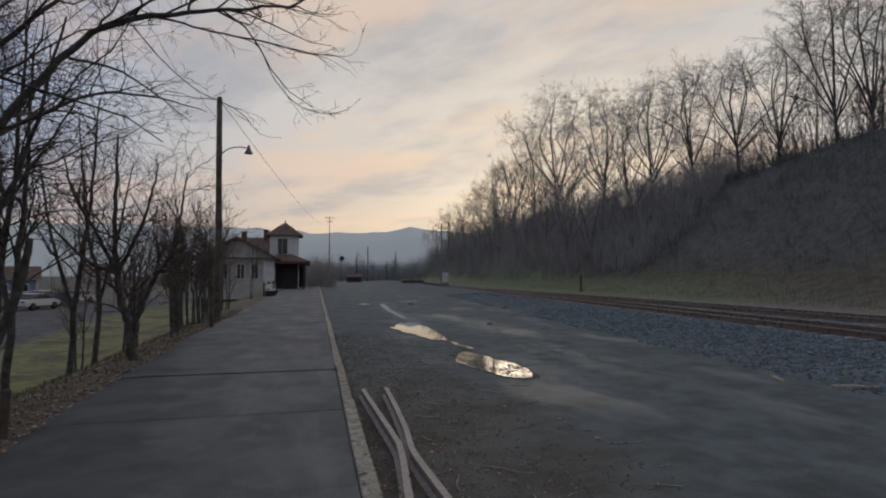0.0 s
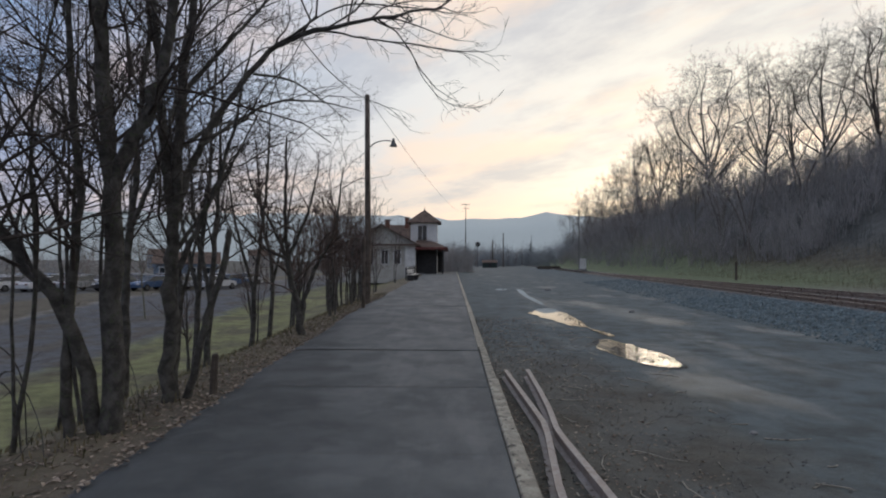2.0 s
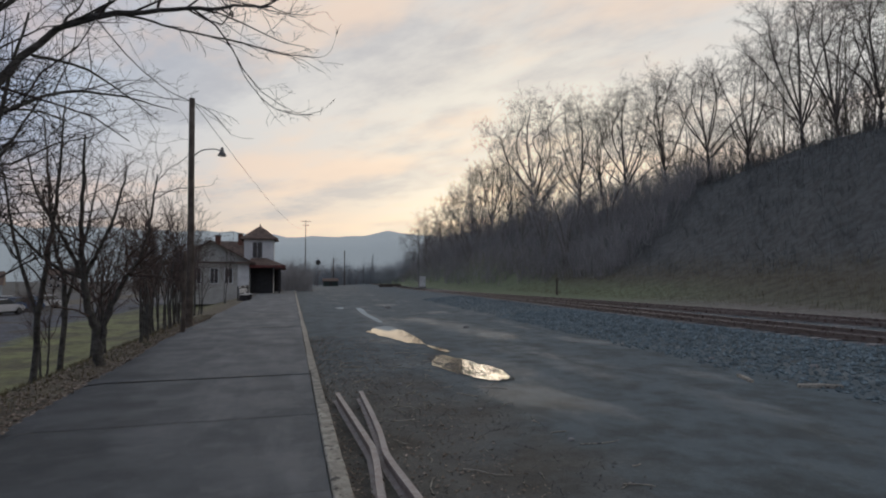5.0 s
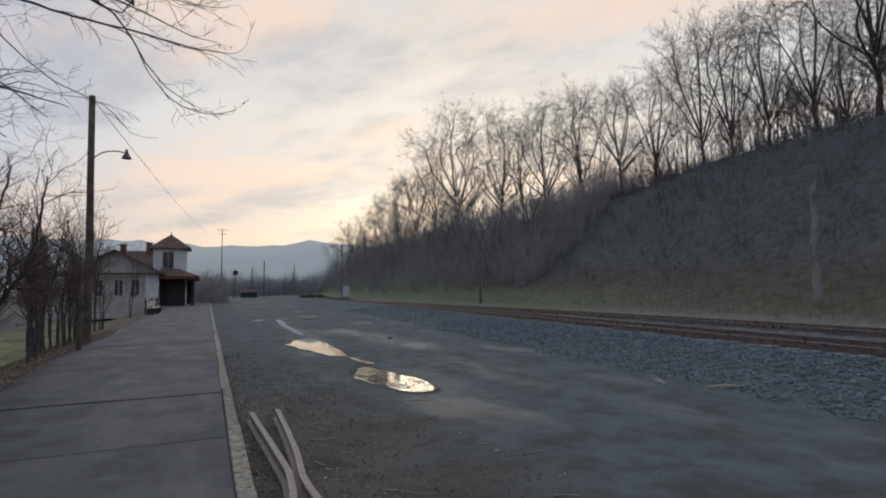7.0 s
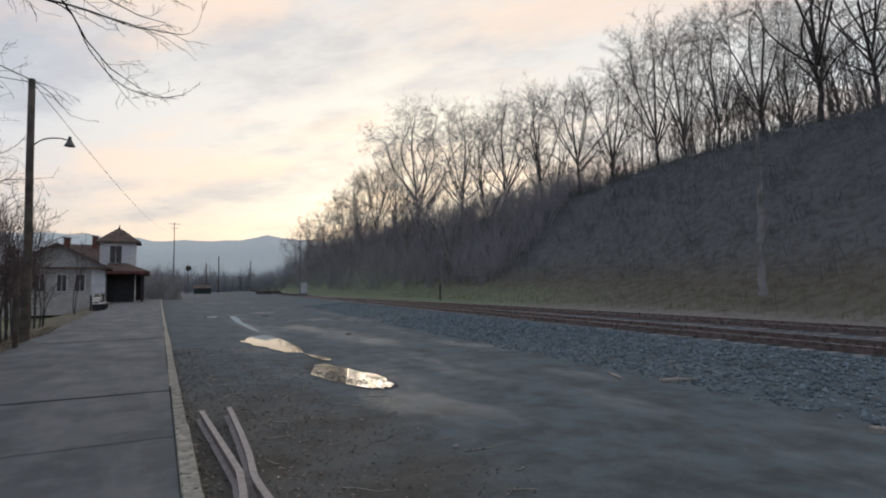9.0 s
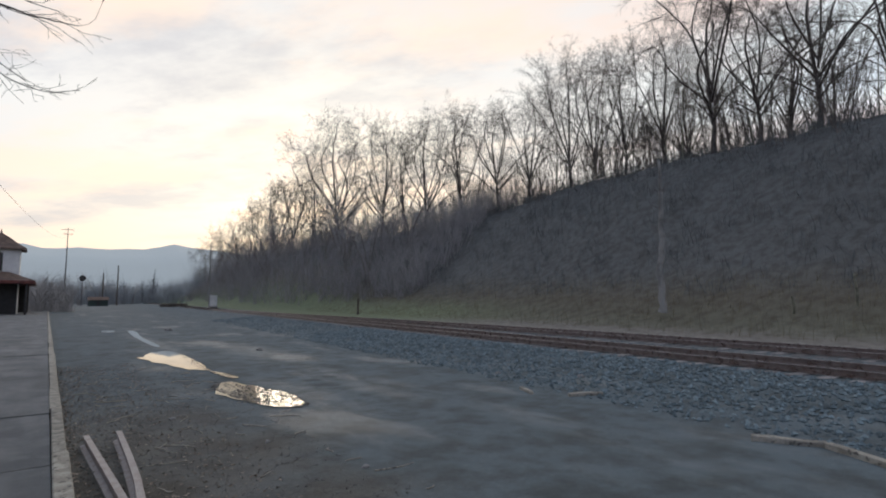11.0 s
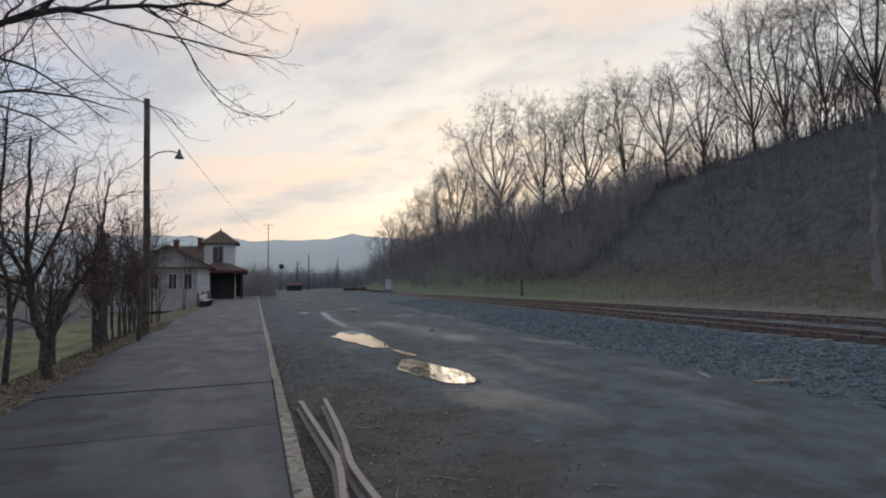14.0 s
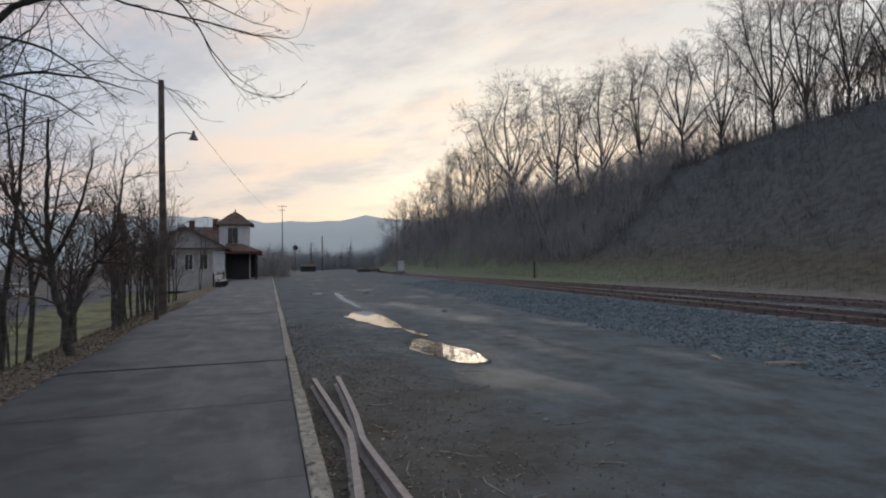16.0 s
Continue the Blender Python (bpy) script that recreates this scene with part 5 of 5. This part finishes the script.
def leaf(lo, hi):
    def make(rng):
        L, a = rng.uniform(lo, hi), rng.uniform(0, 6.28)
        c, s = math.cos(a), math.sin(a)
        k, t = rng.uniform(-0.25, 0.4), rng.uniform(-0.2, 0.2)
        p = np.array([(-L / 2, 0, 0.005), (0, -L * 0.3, 0.01 + abs(k) * L * 0.5 + t * L), (L / 2, 0, 0.01 + k * L * 0.3), (0, L * 0.3, 0.01 + abs(k) * L * 0.5)])
        p[:, :2] = p[:, :2] @ np.array(((c, -s), (s, c)))
        return p, [(0, 1, 2), (0, 2, 3)]
    return make


def blade(lo, hi):
    def make(rng):
        h, a = rng.uniform(lo, hi), rng.uniform(0, 6.28)
        c, s, b = math.cos(a), math.sin(a), rng.uniform(0.2, 0.9) * h
        w = 0.006
        return np.array([(-w * s, w * c, -0.02), (w * s, -w * c, -0.02), (c * b * 0.4 + w * s, s * b * 0.4 - w * c, h * 0.6), (c * b * 0.4 - w * s, s * b * 0.4 + w * c, h * 0.6), (c * b, s * b, h)]), [(0, 1, 2, 3), (3, 2, 4)]
    return make


def ballast_place(rng):
    y = rng.uniform(-3, 26) if rng.random() < 0.8 else rng.uniform(26, 50)
    return track_x(y) - 14.7 + 7.6 + 4.3 * rng.random() ** 0.75, y


scatter("ballast", 14000, 1, ballast_place, stone(0.022, 0.062), M_STONE, "loose blue-grey ballast stones sloping up to the track", "ballast")
scatter("track_ballast", 2600, 2, lambda r: (lambda y: (track_x(y) - 1.6 + r.uniform(-1.6, 6.2), y))(r.uniform(-5, 40)), stone(0.02, 0.042), M_STONE, "grey ballast stones between the ties", "ballast")
scatter("leaf_litter", 7000, 3, lambda r: (lambda y: (verge_x(y) + 0.1 - 1.5 * r.random() ** 1.4, y))(r.uniform(0, 26)), leaf(0.035, 0.085), M_LEAF, "dry brown leaves along the platform verge", "leaves")
scatter("yard_litter", 4500, 4, lambda r: (lambda y: (edge_x(y) + 0.16 + 1.7 * r.random() ** 1.8, y))(1 + 17 * r.random() ** 1.2), leaf(0.02, 0.055), M_LEAF, "dead leaves and bark chips beside the platform edge", "leaves")
scatter("yard_gravel", 4000, 5, lambda r: (lambda y: (edge_x(y) + 0.2 + 2.6 * r.random() ** 1.4, y))(1 + 16 * r.random() ** 1.3), stone(0.005, 0.017), M_GRAVEL, "small gravel on the cinder yard", "gravel")
scatter("dry_grass", 9000, 6, lambda r: (-3.3 - 5.5 * r.random() ** 0.9, r.uniform(1, 30)), blade(0.03, 0.13), M_DRYGRASS, "dry grass on the bank below the platform", "grass")
scatter("bank_grass", 7000, 7, lambda r: (lambda y: (track_x(y) + r.uniform(8.0, 15), y))(r.uniform(0, 70)), blade(0.15, 0.5), M_DRYGRASS, "dry grass on the bank beyond the tracks", "grass")


def brush(lo, hi):
    """A clump of thin leafless stems."""
    def make(rng):
        V, F = [], []
        for _ in range(7):
            h, a, b = rng.uniform(lo, hi), rng.uniform(0, 6.28), rng.uniform(0.1, 0.55)
            q = np.array((rng.uniform(-0.5, 0.5), rng.uniform(-0.5, 0.5), -0.1))
            d = np.array((math.cos(a) * b, math.sin(a) * b, 1.0)) * h
            r, o = 0.012 + 0.006 * h, len(V)
            V += [q + (r, 0, 0), q + (-r * 0.5, r * 0.87, 0), q + (-r * 0.5, -r * 0.87, 0), q + d]
            F += [(o, o + 1, o + 3), (o + 1, o + 2, o + 3), (o + 2, o, o + 3)]
            for _t in range(2):
                u = rng.uniform(0.35, 0.8)
                p, o = q + d * u, len(V)
                e = d * 0.35 + rng.normal(size=3) * 0.22 * h
                V += [p + (r * 0.7, 0, 0), p + (-r * 0.4, r * 0.6, 0), p + (-r * 0.4, -r * 0.6, 0), p + e]
                F += [(o, o + 1, o + 3), (o + 1, o + 2, o + 3), (o + 2, o, o + 3)]
        return np.array(V), F
    return make


def slope_place(rng):
    y = rng.uniform(-14, 75)
    return track_x(y) + 13.0 + 19.5 * rng.random() ** 0.7, y


def wood_place(rng):
    y = 50 + 150 * rng.random() ** 1.2
    return track_x(y) + 8.5 + 4.0 * fade(y, 90, 50) + 22 * rng.random(), y


scatter("hillside_brush", 2000, 8, slope_place, brush(0.3, 1.2), M_BRUSH_SLOPE, "leafless grey brush over the hillside", "brush")
scatter("wood_edge_brush", 1700, 9, wood_place, brush(1.6, 4.6), M_BRUSH, "tall leafless brush at the edge of the wood", "brush")


def in_puddle(rng):
    a, r = rng.uniform(0, 6.28), rng.random() ** 0.4
    q = 1.7 * r * math.sin(a)
    return 3.58 + 0.45 * r * math.cos(a) - 0.14 * q, 10.75 + q


def mud(rng):
    v, f = stone(0.008, 0.042)(rng)
    v[:, 2] = v[:, 2] * 0.45 + 0.014
    return v, f


# Mud clods; their dark flecks also stand in for broken tree reflections.
M_MUD = material("wet_mud", (0.05, 0.042, 0.034), (0.03, 0.026, 0.022), 8, 0.45, 0.3, 40)
scatter("puddle_mud", 750, 10, in_puddle, mud, M_MUD, "wet clods of mud, also darkening the puddle like mirrored trees", "mud")


def far_place(rng):
    return rng.uniform(-8, 60), rng.uniform(200, 330)


def corner_place(rng):
    return rng.uniform(-0.5, 4.0), rng.uniform(88, 118)


def crest_place(rng):
    y = rng.uniform(-14, 80)
    return track_x(y) + rng.uniform(27, 40), y


scatter("far_brush", 800, 11, far_place, brush(2.5, 8.5), M_HAZE, "leafless thicket far beyond the yard, tinted as haze", "brush")
scatter("corner_brush", 130, 12, corner_place, brush(1.8, 5.0), M_BRUSH, "grey leafless thicket beyond the station canopy", "brush")
def back_place(rng):
    y = rng.uniform(-14, 85)
    return track_x(y) + rng.uniform(31, 46), y


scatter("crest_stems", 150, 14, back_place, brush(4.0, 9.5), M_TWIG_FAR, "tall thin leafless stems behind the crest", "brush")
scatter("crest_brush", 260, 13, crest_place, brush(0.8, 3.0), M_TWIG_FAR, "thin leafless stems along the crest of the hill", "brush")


def stick(rng):
    L, a = rng.uniform(0.12, 0.5), rng.uniform(0, 6.28)
    t = Tubes()
    pts = [np.array((math.cos(a), math.sin(a), 0.0)) * L * (u - 0.5) + np.array((rng.normal() * 0.02, rng.normal() * 0.02, 0.012)) for u in (0.0, 0.35, 0.7, 1.0)]
    t.add(pts, [0.007, 0.006, 0.005, 0.003], 4)
    return np.concatenate(t.v), t.f


scatter("fallen_twigs", 90, 15, lambda r: (lambda y: (edge_x(y) + 0.3 + 2.8 * r.random(), y))(r.uniform(2.5, 16)), stick, M_KERB, "pale fallen twigs on the yard beside the platform", "twigs")
scatter("verge_twigs", 120, 16, lambda r: (lambda y: (verge_x(y) - 1.6 * r.random(), y))(r.uniform(1, 20)), stick, M_BARK_PALE, "fallen twigs among the verge leaves", "twigs")


def valley_place(rng):
    y = rng.uniform(30, 210)
    return -45 - 0.35 * y - 95 * rng.random(), y


scatter("valley_brush", 620, 17, valley_place, brush(1.5, 5.5), M_BRUSH, "leafless grey thicket across the valley floor", "brush")
